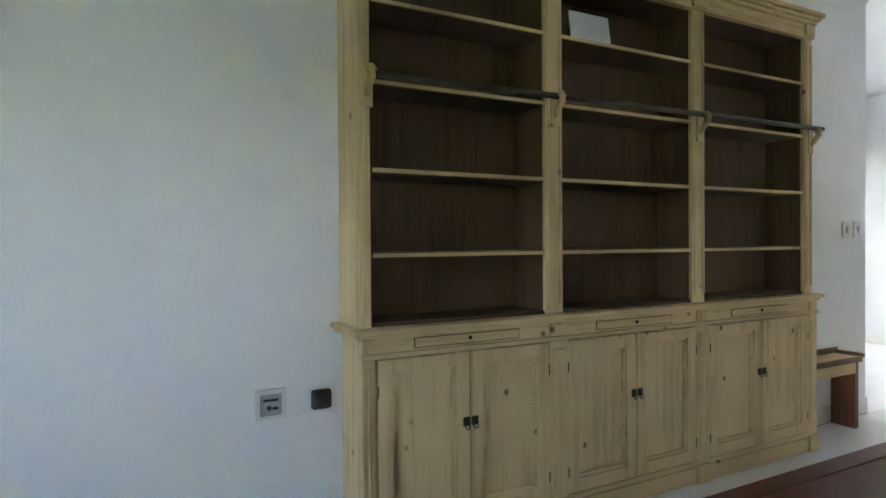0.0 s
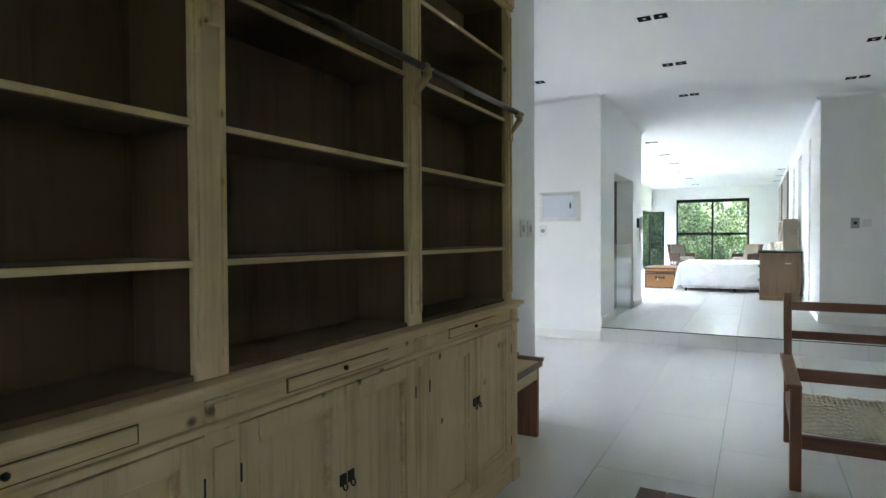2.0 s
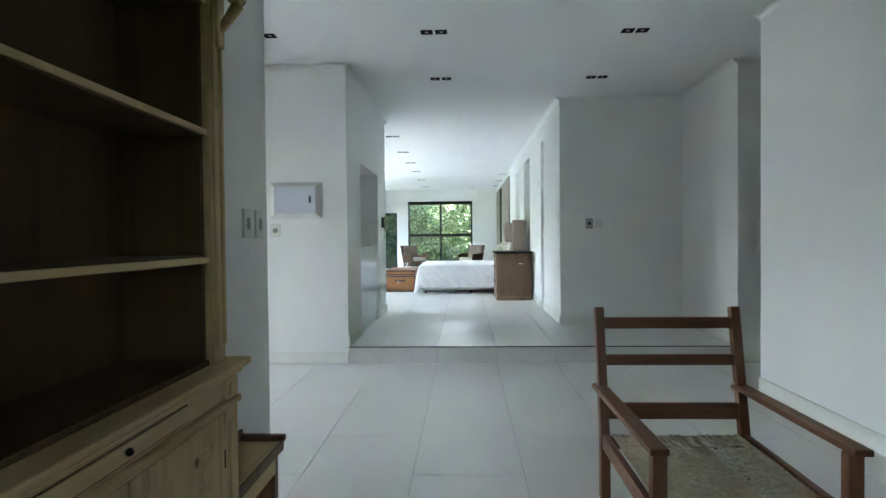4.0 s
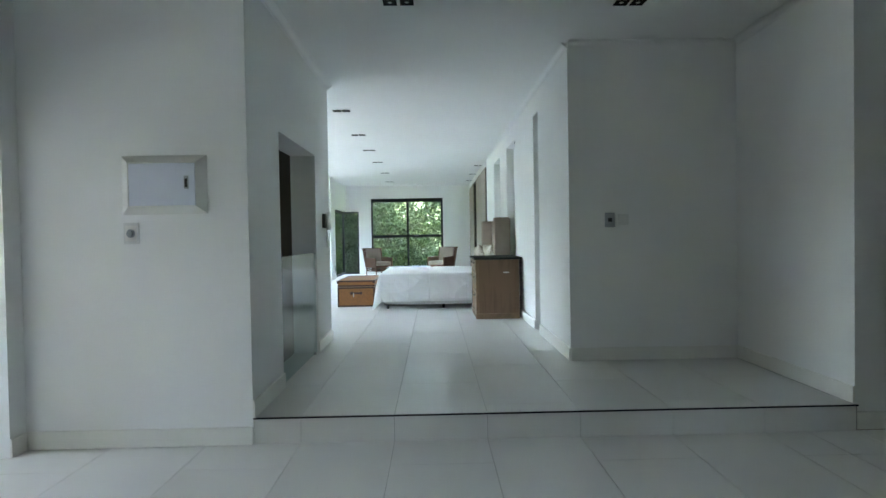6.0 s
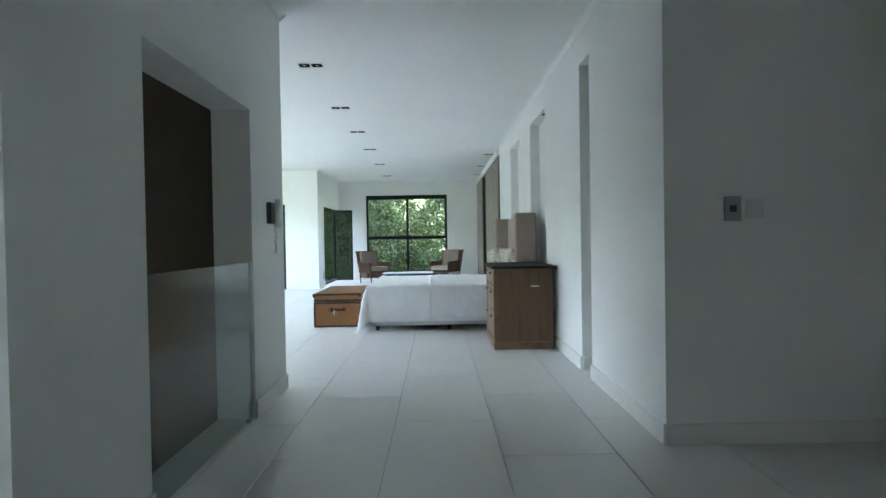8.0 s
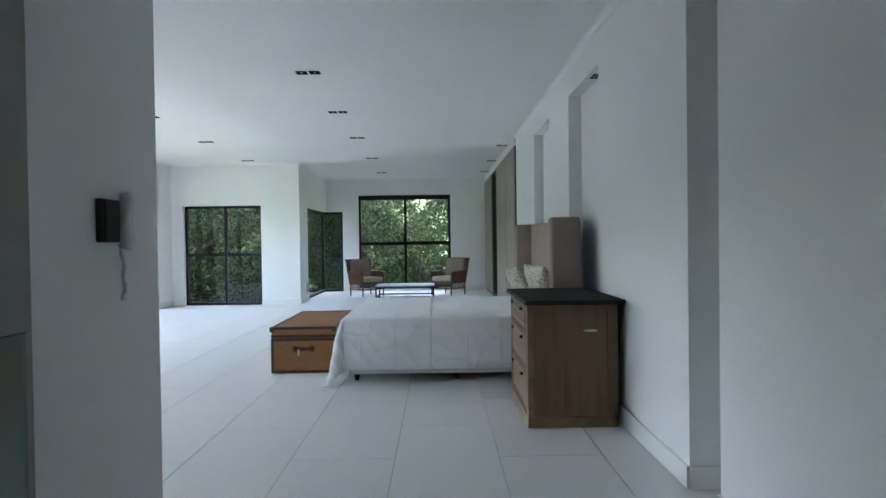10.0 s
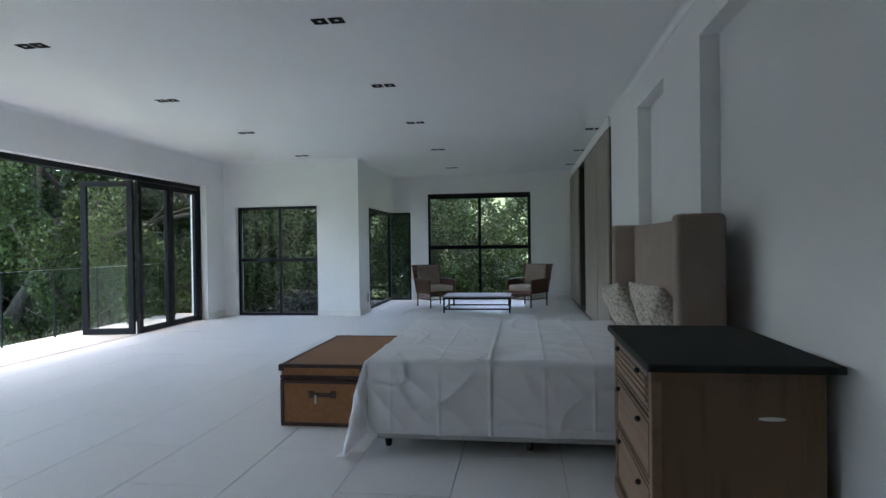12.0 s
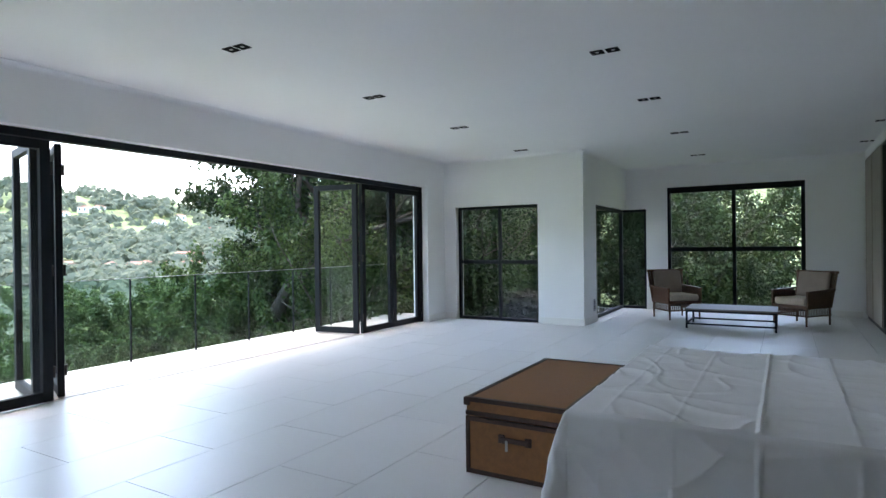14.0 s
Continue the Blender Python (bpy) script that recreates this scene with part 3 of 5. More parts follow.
# ---- hall: bookcase ----
case = thing("bookcase", "tall pale limed pine bookcase with empty shelves and cupboard doors below", "bookcase", (1.115, 2.638, 0))
XL, XR, UF, LF = -1.465, 1.44, -0.253, -0.27
OPEN = ((-1.39, -0.585), (-0.472, 0.367), (0.478, 1.335))
part("plinth", boxes((XL, XR, LF - 0.012, -0.002, 0.0, 0.085, 0.006), (XL + 0.006, XR - 0.006, LF - 0.005, -0.004, 0.085, 0.115, 0.008)), PINE_H, case)
part("base_carcass", boxes((XL + 0.02, XL + 0.045, LF, -0.004, 0.115, 0.9), (XR - 0.045, XR - 0.02, LF, -0.004, 0.115, 0.9), (XL + 0.045, XR - 0.045, -0.02, -0.004, 0.115, 0.9), (XL + 0.045, XR - 0.045, LF + 0.03, -0.02, 0.115, 0.13), bev=0.002), PINE_V, case)
part("frieze", boxes((XL + 0.02, XR - 0.02, LF - 0.002, LF + 0.02, 0.828, 0.905), bev=0.003), PINE_H, case)
part("ledge", boxes((XL - 0.03, XR + 0.035, LF - 0.036, -0.002, 0.922, 0.942, 0.006), (XL - 0.012, XR + 0.015, LF - 0.018, -0.003, 0.905, 0.922, 0.005)), PINE_H, case)
part("waist_moulding", boxes((XL + 0.002, XR - 0.002, LF - 0.022, LF, 0.827, 0.847, 0.006)), PINE_H, case)
STILES = ((XL + 0.01, OPEN[0][0] - 0.012), (OPEN[0][1] + 0.004, OPEN[1][0] - 0.004), (OPEN[1][1] + 0.004, OPEN[2][0] - 0.004), (OPEN[2][1] + 0.012, XR - 0.01))
for a, b in STILES:
    p = part("base_pilaster", boxes((a, b, LF - 0.012, LF + 0.02, 0.115, 0.826, 0.004)), PINE_V, case)
    part("pilaster_panel", boxes((a + 0.02, b - 0.02, LF - 0.020, LF - 0.012, 0.16, 0.79, 0.004)), PINE_V, p)
    part("frieze_block", boxes((a + 0.006, b - 0.006, LF - 0.016, LF, 0.849, 0.903, 0.004), (a + 0.020, b - 0.020, LF - 0.022, LF - 0.015, 0.857, 0.895, 0.003)), PINE_V, case)
    part("plinth_block", boxes((a - 0.004, b + 0.004, LF - 0.026, LF - 0.005, 0.0, 0.1, 0.005)), PINE_V, case)
    up = part("upright", boxes((a + 0.004, b - 0.004, UF, UF + 0.024, 0.943, 2.472, 0.004)), PINE_V, case)
    part("upright_moulding", boxes((a + 0.012, a + 0.026, UF - 0.008, UF + 0.001, 0.99, 2.44, 0.003), (b - 0.026, b - 0.012, UF - 0.008, UF + 0.001, 0.99, 2.44, 0.003)), PINE_V, up)
for s in (0, 1):
    x0 = XL + 0.012 if s == 0 else XR - 0.034
    lx = (x0 + 0.022, OPEN[0][0] - 0.003) if s == 0 else (OPEN[2][1] + 0.003, x0)
    part("side_lining", boxes((lx[0], lx[1], UF + 0.024, -0.016, 0.943, 2.472)), PINE_SHADED, case)
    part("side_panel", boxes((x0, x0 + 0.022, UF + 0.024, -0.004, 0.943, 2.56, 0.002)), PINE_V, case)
# back, dividers, shelves and top board: interior shade is in their colour
part("back_panel", boxes((XL + 0.034, XR - 0.034, -0.016, -0.004, 0.943, 2.5)), PINE_SHADED, case, "brown pine back boards, darkened for the shade inside")
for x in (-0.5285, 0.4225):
    part("divider", boxes((x - 0.045, x + 0.045, UF + 0.024, -0.016, 0.943, 2.472, 0.002)), PINE_SHADED, case)
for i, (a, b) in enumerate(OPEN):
    part("base_board", boxes((a - 0.01, b + 0.01, UF + 0.01, -0.017, 0.943, 0.958, 0.002)), PINE_SHADED, case)
    for z in (1.232, 1.562, 1.902, 2.215):
        bm = bmesh.new()
        n = 8
        e0, e1 = a - 0.006, b + 0.006
        for k in range(n + 1):
            xx = e0 + (e1 - e0) * k / n
            dz = -0.001 * math.sin(math.pi * k / n)
            ring = [bm.verts.new(c) for c in ((xx, UF + 0.012, z - 0.022 + dz), (xx, UF + 0.010, z - 0.004 + dz), (xx, UF + 0.016, z + dz), (xx, -0.017, z + dz), (xx, -0.017, z - 0.022 + dz))]
            if k:
                for q in range(5):
                    bm.faces.new((last[q], ring[q], ring[(q + 1) % 5], last[(q + 1) % 5]))
            last = ring
        bmesh.ops.recalc_face_normals(bm, faces=bm.faces[:])
        sh = part("shelf", bm, PINE_SHADED, case)
        part("shelf_edge", boxes((e0, e1, UF + 0.004, UF + 0.009, z - 0.020, z - 0.004, 0.002)), PINE_H, sh, "pale pine front edge")
    mid = (a + b) / 2
    for s in (0, 1):
        d0, d1 = (a - 0.003, mid - 0.003) if s == 0 else (mid + 0.003, b + 0.003)
        z0, z1, w = 0.122, 0.821, 0.062
        dr = part("door", boxes((d0, d0 + w, LF - 0.012, LF + 0.018, z0, z1, 0.003), (d1 - w, d1, LF - 0.012, LF + 0.018, z0, z1, 0.003), (d0 + w, d1 - w, LF - 0.012, LF + 0.018, z0, z0 + 0.06, 0.003), (d0 + w, d1 - w, LF - 0.012, LF + 0.018, z1 - 0.055, z1, 0.003)), PINE_V, case)
        part("door_panel", boxes((d0 + w, d1 - w, LF + 0.012, LF + 0.018, z0 + 0.06, z1 - 0.055)), PINE_V, dr)
        bead = bmesh.new()
        for r in ((d0 + w, d0 + w + 0.014, z0 + 0.06, z1 - 0.055), (d1 - w - 0.014, d1 - w, z0 + 0.06, z1 - 0.055), (d0 + w + 0.014, d1 - w - 0.014, z0 + 0.06, z0 + 0.074), (d0 + w + 0.014, d1 - w - 0.014, z1 - 0.069, z1 - 0.055)):
            B(bead, r[0], r[1], LF - 0.002, LF + 0.013, r[2], r[3], bev=0.003)
        part("bead", bead, PINE_H, dr)
        hx = d1 - 0.017 if s == 0 else d0 + 0.017
        hb = boxes((hx - 0.016, hx + 0.016, LF - 0.017, LF - 0.011, 0.515, 0.552, 0.003))
        tube(hb, [(hx - 0.009, LF - 0.019, 0.522), (hx - 0.009, LF - 0.025, 0.508), (hx, LF - 0.026, 0.503), (hx + 0.009, LF - 0.025, 0.508), (hx + 0.009, LF - 0.019, 0.522)], 0.003, 6)
        part("handle", hb, IRON, dr, "dark iron plate with a drop ring")
        hz = d0 - 0.002 if s == 0 else d1 - 0.004
        for z in (0.22, 0.7):
            part("hinge", boxes((hz + 0.001, hz + 0.006, LF - 0.015, LF - 0.010, z - 0.024, z + 0.024, 0.002)), IRON, dr)
    dw = part("drawer", boxes((mid - 0.245, mid + 0.245, LF - 0.0075, LF + 0.01, 0.857, 0.892, 0.002)), PINE_H, case)
    part("drawer_gap", boxes((mid - 0.25, mid + 0.25, LF - 0.0035, LF + 0.005, 0.8535, 0.8955)), PINE_SHADED, case)
    kb = bmesh.new()
    bmesh.ops.create_uvsphere(kb, u_segments=10, v_segments=6, radius=0.008, matrix=Matrix.Translation((mid, LF - 0.014, 0.877)))
    part("knob", kb, IRON, dw, "small dark turned knob")
part("head_board", boxes((XL + 0.034, XR - 0.034, UF + 0.024, -0.016, 2.472, 2.5, 0.002)), PINE_SHADED, case, "brown pine top board, darkened for the shade inside")
part("top_frieze", boxes((XL + 0.012, XR - 0.012, UF - 0.002, UF + 0.022, 2.472, 2.56, 0.003)), PINE_H, case)
part("frieze_bead", boxes((XL + 0.008, XR - 0.008, UF - 0.012, UF - 0.001, 2.474, 2.486, 0.003)), PINE_H, case)
for a, b in STILES:
    part("top_block", boxes((a - 0.002, b + 0.002, UF - 0.018, UF - 0.001, 2.488, 2.556, 0.004)), PINE_V, case)
part("cornice", boxes((XL - 0.004, XR + 0.004, UF - 0.024, -0.002, 2.556, 2.576, 0.005), (XL - 0.02, XR + 0.02, UF - 0.04, -0.002, 2.576, 2.596, 0.008), (XL - 0.034, XR + 0.034, UF - 0.056, -0.002, 2.596, 2.622, 0.006)), PINE_H, case)
part("ladder_rail", tube(bmesh.new(), [(XL + 0.07, UF - 0.045, 1.905), (XR + 0.02, UF - 0.045, 1.932)], 0.0135, 10), RAILM, case, "dark iron rail for a library ladder")
for x in (XL + 0.045, -0.5285, 0.4225, XR - 0.045):
    br = part("rail_bracket", boxes((x - 0.022, x + 0.022, UF - 0.016, UF - 0.001, 1.785, 1.94, 0.005)), PINE_V, case)
    hk = bmesh.new()
    tube(hk, [(x, UF - 0.01, 1.83), (x, UF - 0.035, 1.86), (x, UF - 0.06, 1.895), (x, UF - 0.062, 1.915)], [0.011, 0.014, 0.018, 0.022], 8)
    bmesh.ops.create_uvsphere(hk, u_segments=10, v_segments=6, radius=0.02, matrix=Matrix.Translation((x, UF - 0.05, 1.92)))
    part("hook", hk, PINE_V, br)
paper = thing("white_board", "blank white card leaning at the back of a bookcase shelf", "card", (0.885, 2.47, 2.2165))
part("card", boxes((-0.125, 0.125, -0.006, 0.0, 0.0, 0.165)), PLASTIC, paper).rotation_euler = (radians(-9), 0, 0)

# ---- hall: bench beside the bookcase ----
bench = thing("side_bench", "small wooden bench with a raised dark rim beside the bookcase", "bench", (2.95, 2.53, 0))
bench.scale = (1, 0.62, 1)
part("top", boxes((-0.29, 0.27, -0.135, 0.15, 0.455, 0.482, 0.004)), PINE_H, bench, "pale worn top")
part("rim", boxes((-0.29, 0.29, 0.13, 0.155, 0.482, 0.52, 0.005), (0.255, 0.285, -0.15, 0.13, 0.478, 0.505, 0.006), (-0.29, 0.255, -0.15, -0.132, 0.452, 0.49, 0.004)), OAKDR, bench)
for x in (-0.28, 0.21):
    part("leg_panel", boxes((x, x + 0.045, -0.11, 0.14, 0.0, 0.455, 0.004)), TEAK_Z, bench)
part("apron", boxes((-0.235, 0.21, -0.118, -0.1, 0.375, 0.455, 0.003)), PINE_H, bench)

# ---- hall: low table ----
tab = thing("coffee_table", "low reddish-brown polished wooden table with a framed top", "table", (1.1, 1.24, 0))
part("tabletop", boxes((-0.575, 0.575, -0.34, 0.34, 0.39, 0.42, 0.006)), ROSE, tab)
for r in ((-0.575, 0.575, 0.255, 0.34), (-0.575, 0.575, -0.34, -0.255), (-0.575, -0.49, -0.251, 0.251), (0.49, 0.575, -0.251, 0.251)):
    part("edge_board", boxes((*r, 0.4205, 0.424, 0.0015)), ROSE, tab)
for x in (-0.52, 0.46):
    for y in (-0.3, 0.24):
        part("leg", boxes((x, x + 0.06, y, y + 0.06, 0.0, 0.39, 0.006)), TEAK_Z, tab)
part("apron", boxes((-0.46, 0.46, 0.25, 0.27, 0.31, 0.39), (-0.46, 0.46, -0.27, -0.25, 0.31, 0.39), (-0.5, -0.48, -0.24, 0.24, 0.31, 0.39), (0.48, 0.5, -0.24, 0.24, 0.31, 0.39), bev=0.003), ROSE, tab)

# ---- hall: easy chair with thong seat ----
ch = thing("easy_chair", "reddish teak easy chair with a woven thong seat and no cushions", "chair", (3.42, 0.722, 0))
yl, yr = 0.333, -0.333
for y in (yl, yr):
    part("front_leg", bar(bmesh.new(), (-0.40, y, 0.0), (-0.40, y, 0.515), 0.052, 0.052), TEAK_Z, ch)
    pb = bmesh.new()
    bar(pb, (0.38, y, 0.0), (0.385, y, 0.31), 0.046, 0.05)
    bar(pb, (0.385, y, 0.30), (0.50, y, 0.915), 0.044, 0.05)
    part("back_leg", pb, TEAK_Z, ch)
    s = 1 if y > 0 else -1
    part("armrest", boxes((-0.45, 0.475, y - 0.034 + s * 0.008, y + 0.034 + s * 0.008, 0.515, 0.54, 0.006)), TEAK_X, ch)
    part("side_rail", bar(bmesh.new(), (-0.40, y, 0.265), (0.42, y, 0.285), 0.03, 0.07), TEAK_X, ch)
part("front_rail", boxes((-0.418, -0.388, yr + 0.026, yl - 0.026, 0.215, 0.285, 0.004)), TEAK_Y, ch)
part("rear_rail", boxes((0.365, 0.395, yr + 0.023, yl - 0.023, 0.245, 0.305, 0.004)), TEAK_Y, ch)
for z, hgt in ((0.42, 0.078), (0.66, 0.052), (0.838, 0.055)):
    x = 0.385 + 0.115 * (z - 0.30) / 0.615
    b0 = bmesh.new()
    bar(b0, (x, yr + 0.02, z), (x, yl - 0.02, z), 0.022, hgt)
    part("back_slat", b0, TEAK_Y, ch)
thongs = bmesh.new()


def thong(p, q, r=0.0032):
    p, q = Vector(p), Vector(q)
    m = (p + q) / 2 - Vector((0, 0, 0.006))
    tube(thongs, [p, m, q], r, 4)


def seat_z(x):
    return 0.292 + 0.02 * (x + 0.40) / 0.80


for i in range(52):
    x = -0.375 + i * 0.60 / 51
    thong((x, yr + 0.03, seat_z(x)), (x, -0.145, seat_z(x)), 0.0042)
    thong((x, -0.095, seat_z(x)), (x, yl - 0.03, seat_z(x)), 0.0042)
for i in range(22):
    x = -0.37 + i * 0.026
    thong((x, -0.148, seat_z(x) + 0.003), (x + 0.04, -0.092, seat_z(x) + 0.003), 0.003)
    thong((x + 0.04, -0.148, seat_z(x) + 0.005), (x, -0.092, seat_z(x) + 0.005), 0.003)
for i in range(9):
    x = 0.245 + i * 0.13 / 8
    thong((x, yr + 0.03, seat_z(x)), (x, yl - 0.03, seat_z(x)))
for i in range(24):
    y = yr + 0.04 + i * (yl - yr - 0.08) / 23
    thong((-0.385, y, 0.294), (0.37, y, 0.312), 0.0026)
for i in range(-5, 11):
    for s in (1, -1):
        x0 = -0.37 + i * 0.072
        ya, yb = (yr + 0.03, yl - 0.03) if s > 0 else (yl - 0.03, yr + 0.03)
        a, b = max(0.0, (-0.38 - x0) / 0.32), min(1.0, (0.38 - x0) / 0.32)
        if b - a > 0.05:
            thong((x0 + a * 0.32, ya + a * (yb - ya), seat_z(x0 + a * 0.32) + 0.004), (x0 + b * 0.32, ya + b * (yb - ya), seat_z(x0 + b * 0.32) + 0.004), 0.0022)
part("woven_seat", thongs, RIEMPIE, ch, "pale rawhide thong weave")
part("tie", tube(bmesh.new(), [(0.435, yr + 0.045 * math.cos(k * 0.7), 0.528 + 0.024 * math.sin(k * 0.7)) for k in range(10)], 0.003, 5), RIEMPIE, ch, "cord tied round the arm joint")


# ---- wall fittings ----
def plate(name, label, category, at, rz, w, h, mat, inner=()):
    """A wall plate facing -y when rz is 0, its back on the wall."""
    t = thing(name, label, category, at, rz)
    part("plate", boxes((-w / 2, w / 2, -0.012, 0, -h / 2, h / 2, 0.003)), mat, t)
    for nm, a, b, c, d, dep, mm in inner:
        part(nm, boxes((a, b, -0.012 - dep, -0.011, c, d, 0.0015)), mm, t)
    return t


plate("wall_thermostat", "square white wall controller with a grey display", "thermostat", (-0.624, 2.64, 0.635), 0, 0.12, 0.12, PLASTIC, (("display", -0.042, 0.042, -0.045, 0.04, 0.002, GREYPL), ("button", -0.015, 0.0, -0.02, -0.005, 0.004, BLACK), ("button", 0.008, 0.028, -0.02, -0.012, 0.004, BLACK), ("button", -0.03, 0.03, 0.012, 0.022, 0.003, BLACK)))
plate("black_socket_cover", "black plastic socket cover low on the wall", "socket", (-0.4255, 2.64, 0.635), 0, 0.06, 0.06, BLACK)
part("cap", padded(-0.042, 0.042, -0.04, -0.011, -0.04, 0.04, 0.013), BLACK, bpy.data.objects["black_socket_cover"])
for x in (3.375, 3.515):
    plate("light_switch", "white plastic light switch beside the hall opening", "switch", (x, 2.64, 1.339), 0, 0.085, 0.12, PLASTIC, (("rocker", -0.012, 0.012, -0.024, 0.024, 0.005, GREYPL),))
db = thing("distribution_board", "white metal electrical distribution board with a hinged door", "electrical panel", (6.865, 3.435, 1.665), -90)
bm = bmesh.new()
rings = []
for hw, hh, d in ((0.267, 0.186, 0.0), (0.267, 0.186, -0.006), (0.211, 0.137, -0.048), (0.209, 0.135, -0.046), (0.209, 0.135, -0.03)):
    rings.append([bm.verts.new((a * hw, d, b * hh)) for a, b in ((-1, -1), (1, -1), (1, 1), (-1, 1))])
for p, q in zip(rings, rings[1:]):
    for k in range(4):
        bm.faces.new((p[k], p[(k + 1) % 4], q[(k + 1) % 4], q[k]))
bm.faces.new(rings[-1])
part("bevelled_frame", bm, PLASTIC, db, "white sloping frame")
d = part("door", boxes((-0.206, 0.206, -0.047, -0.031, -0.132, 0.132, 0.002)), surface("board_door_paint", (0.60, 0.63, 0.72), 0.35, scale=6, vary=0.02, bump=0.0), db, "pale bluish metal door")
lt = part("latch", boxes((0.14, 0.168, -0.053, -0.046, -0.03, 0.052, 0.002)), GREYPL, d)
part("key_slot", boxes((0.146, 0.162, -0.056, -0.052, -0.02, 0.034, 0.001)), BLACK, lt)
dm = thing("light_switch", "square pale wall plate with a round grey dimmer knob", "switch", (6.865, 3.65, 1.362), -90)
part("plate", boxes((-0.048, 0.048, -0.012, 0, -0.068, 0.068, 0.003)), PLASTIC, dm)
part("insert", boxes((-0.036, 0.036, -0.014, -0.011, -0.05, 0.05, 0.001)), TRIM, dm)
part("dial_ring", tube(bmesh.new(), [(0, -0.013, 0), (0, -0.019, 0)], 0.027, 16), GREYPL, dm)
part("dial", tube(bmesh.new(), [(0, -0.018, 0), (0, -0.036, 0)], [0.018, 0.016], 16), GREYPL, dm, "round grey knob")
plate("light_switch", "grey wall controller beside a white switch", "switch", (8.375, 0.155, 1.435), -90, 0.09, 0.13, GREYPL, (("dial", -0.018, 0.018, -0.018, 0.018, 0.006, BLACK),))
plate("light_switch", "white plastic wall switch beside a grey one", "switch", (8.375, 0.035, 1.435), -90, 0.095, 0.095, PLASTIC, (("rocker", -0.03, -0.01, -0.018, 0.018, 0.004, PLASTIC),))
plate("light_switch", "white plastic wall switch on the passage wall", "switch", (6.9, -1.33, 1.40), -90, 0.1, 0.13, PLASTIC, (("rocker", -0.03, 0.03, -0.03, 0.03, 0.004, PLASTIC),))
plate("light_switch", "dark wall dimmer on the passage wall", "switch", (6.9, -1.46, 1.40), -90, 0.1, 0.13, GREYPL, (("dial", -0.02, 0.02, -0.02, 0.02, 0.006, BLACK),))
plate("wall_socket", "grey double wall socket on the pier", "socket", (19.80, 4.56, 0.46), 0, 0.09, 0.2, GREYPL, (("outlet", -0.03, 0.03, 0.01, 0.07, 0.002, BLACK), ("outlet", -0.03, 0.03, -0.07, -0.01, 0.002, BLACK)))
ic = thing("intercom", "wall intercom handset with a coiled cord hanging down", "intercom", (9.42, 2.915, 1.50))
part("base", boxes((-0.1, 0.03, -0.03, 0, -0.075, 0.075, 0.005)), surface("charcoal_plastic", (0.07, 0.075, 0.08), 0.4, scale=20, vary=0.1, bump=0.0), ic)
part("back_plate", boxes((0.04, 0.13, -0.012, 0, -0.07, 0.07, 0.003)), PLASTIC, ic)
part("screen", boxes((-0.098, -0.085, -0.034, -0.006, -0.07, 0.07, 0.002)), BLACK, ic)
hs = bmesh.new()
tube(hs, [(0.0, -0.05, 0.1), (0.0, -0.058, 0.07), (0.0, -0.05, 0.0), (0.0, -0.058, -0.07), (0.0, -0.05, -0.1)], [0.02, 0.026, 0.016, 0.026, 0.02], 8)
soft(part("handset", hs, PLASTIC, ic, "white handset"))
part("cord", tube(bmesh.new(), [(0.02 * math.sin(k * 0.42) * (1 if k < 8 else -1) + 0.005, -0.03 + 0.008 * math.cos(k * 2.2), -0.08 - 0.2 * math.sin(math.pi * k / 15)) for k in range(16)], 0.005, 6), PLASTIC, ic)


def ceiling_light(x, y, first=[]):
    """A recessed double spotlight."""
    if first:
        return copy_thing(first[0], pose(x, y, H))
    t = thing("ceiling_light", "small recessed double square downlight, switched off", "downlight", (x, y, H), 0, "ceiling downlights")
    for s in (-1, 1):
        c = s * 0.062
        fr = part("frame", boxes((-0.05, 0.05, c - 0.05, c - 0.04, -0.005, 0.004), (-0.05, 0.05, c + 0.04, c + 0.05, -0.005, 0.004), (-0.05, -0.04, c - 0.04, c + 0.04, -0.005, 0.004), (0.04, 0.05, c - 0.04, c + 0.04, -0.005, 0.004)), MATTE, t)
        part("baffle", boxes((-0.04, 0.04, c - 0.04, c + 0.04, -0.002, -0.0008)), MATTE, fr)
        rf = bmesh.new()
        bmesh.ops.create_cone(rf, cap_ends=True, segments=14, radius1=0.013, radius2=0.016, depth=0.002, matrix=Matrix.Translation((0, c, -0.0032)))
        part("reflector", rf, STEEL, fr)
    first.append(t)
    return t


copies = [ceiling_light(4.55, 1.97)]
nl = copy_thing(copies[0], pose(12.10, 0.45, 2.741, 0, 0, 90))
nl.scale = (0.6, 0.6, 0.6)
for x, y in ((5.98, 1.97), (7.45, 1.97), (6.05, 0.25), (7.5, 0.25), (5.98, 3.45), (11.05, 2.95), (12.9, 2.96), (14.6, 2.97), (16.4, 2.98), (18.6, 3.0), (21.0, 3.05), (13.0, 5.36), (14.75, 5.37), (16.6, 5.39), (18.75, 5.43), (17.3, 0.62), (19.2, 0.62), (21.0, 0.62)):
    ceiling_light(x, y)

# ---- bedroom: bed ----
bed = thing("bed", "king-size bed base and mattress with a winged taupe upholstered headboard", "bed", (13.42, 1.6, S))
part("base", boxes((-0.90, 0.90, -0.98, 0.96, 0.065, 0.33, 0.015)), BASEF, bed)
part("mattress", boxes((-0.91, 0.91, -0.98, 0.975, 0.33, 0.555, 0.04)), BASEF, bed)
for x in (-0.82, 0.82):
    for y in (-0.88, 0.0, 0.90):
        part("leg", tube(bmesh.new(), [(x, y, 0), (x, y, 0.066)], [0.02, 0.028], 10), BLACK, bed)


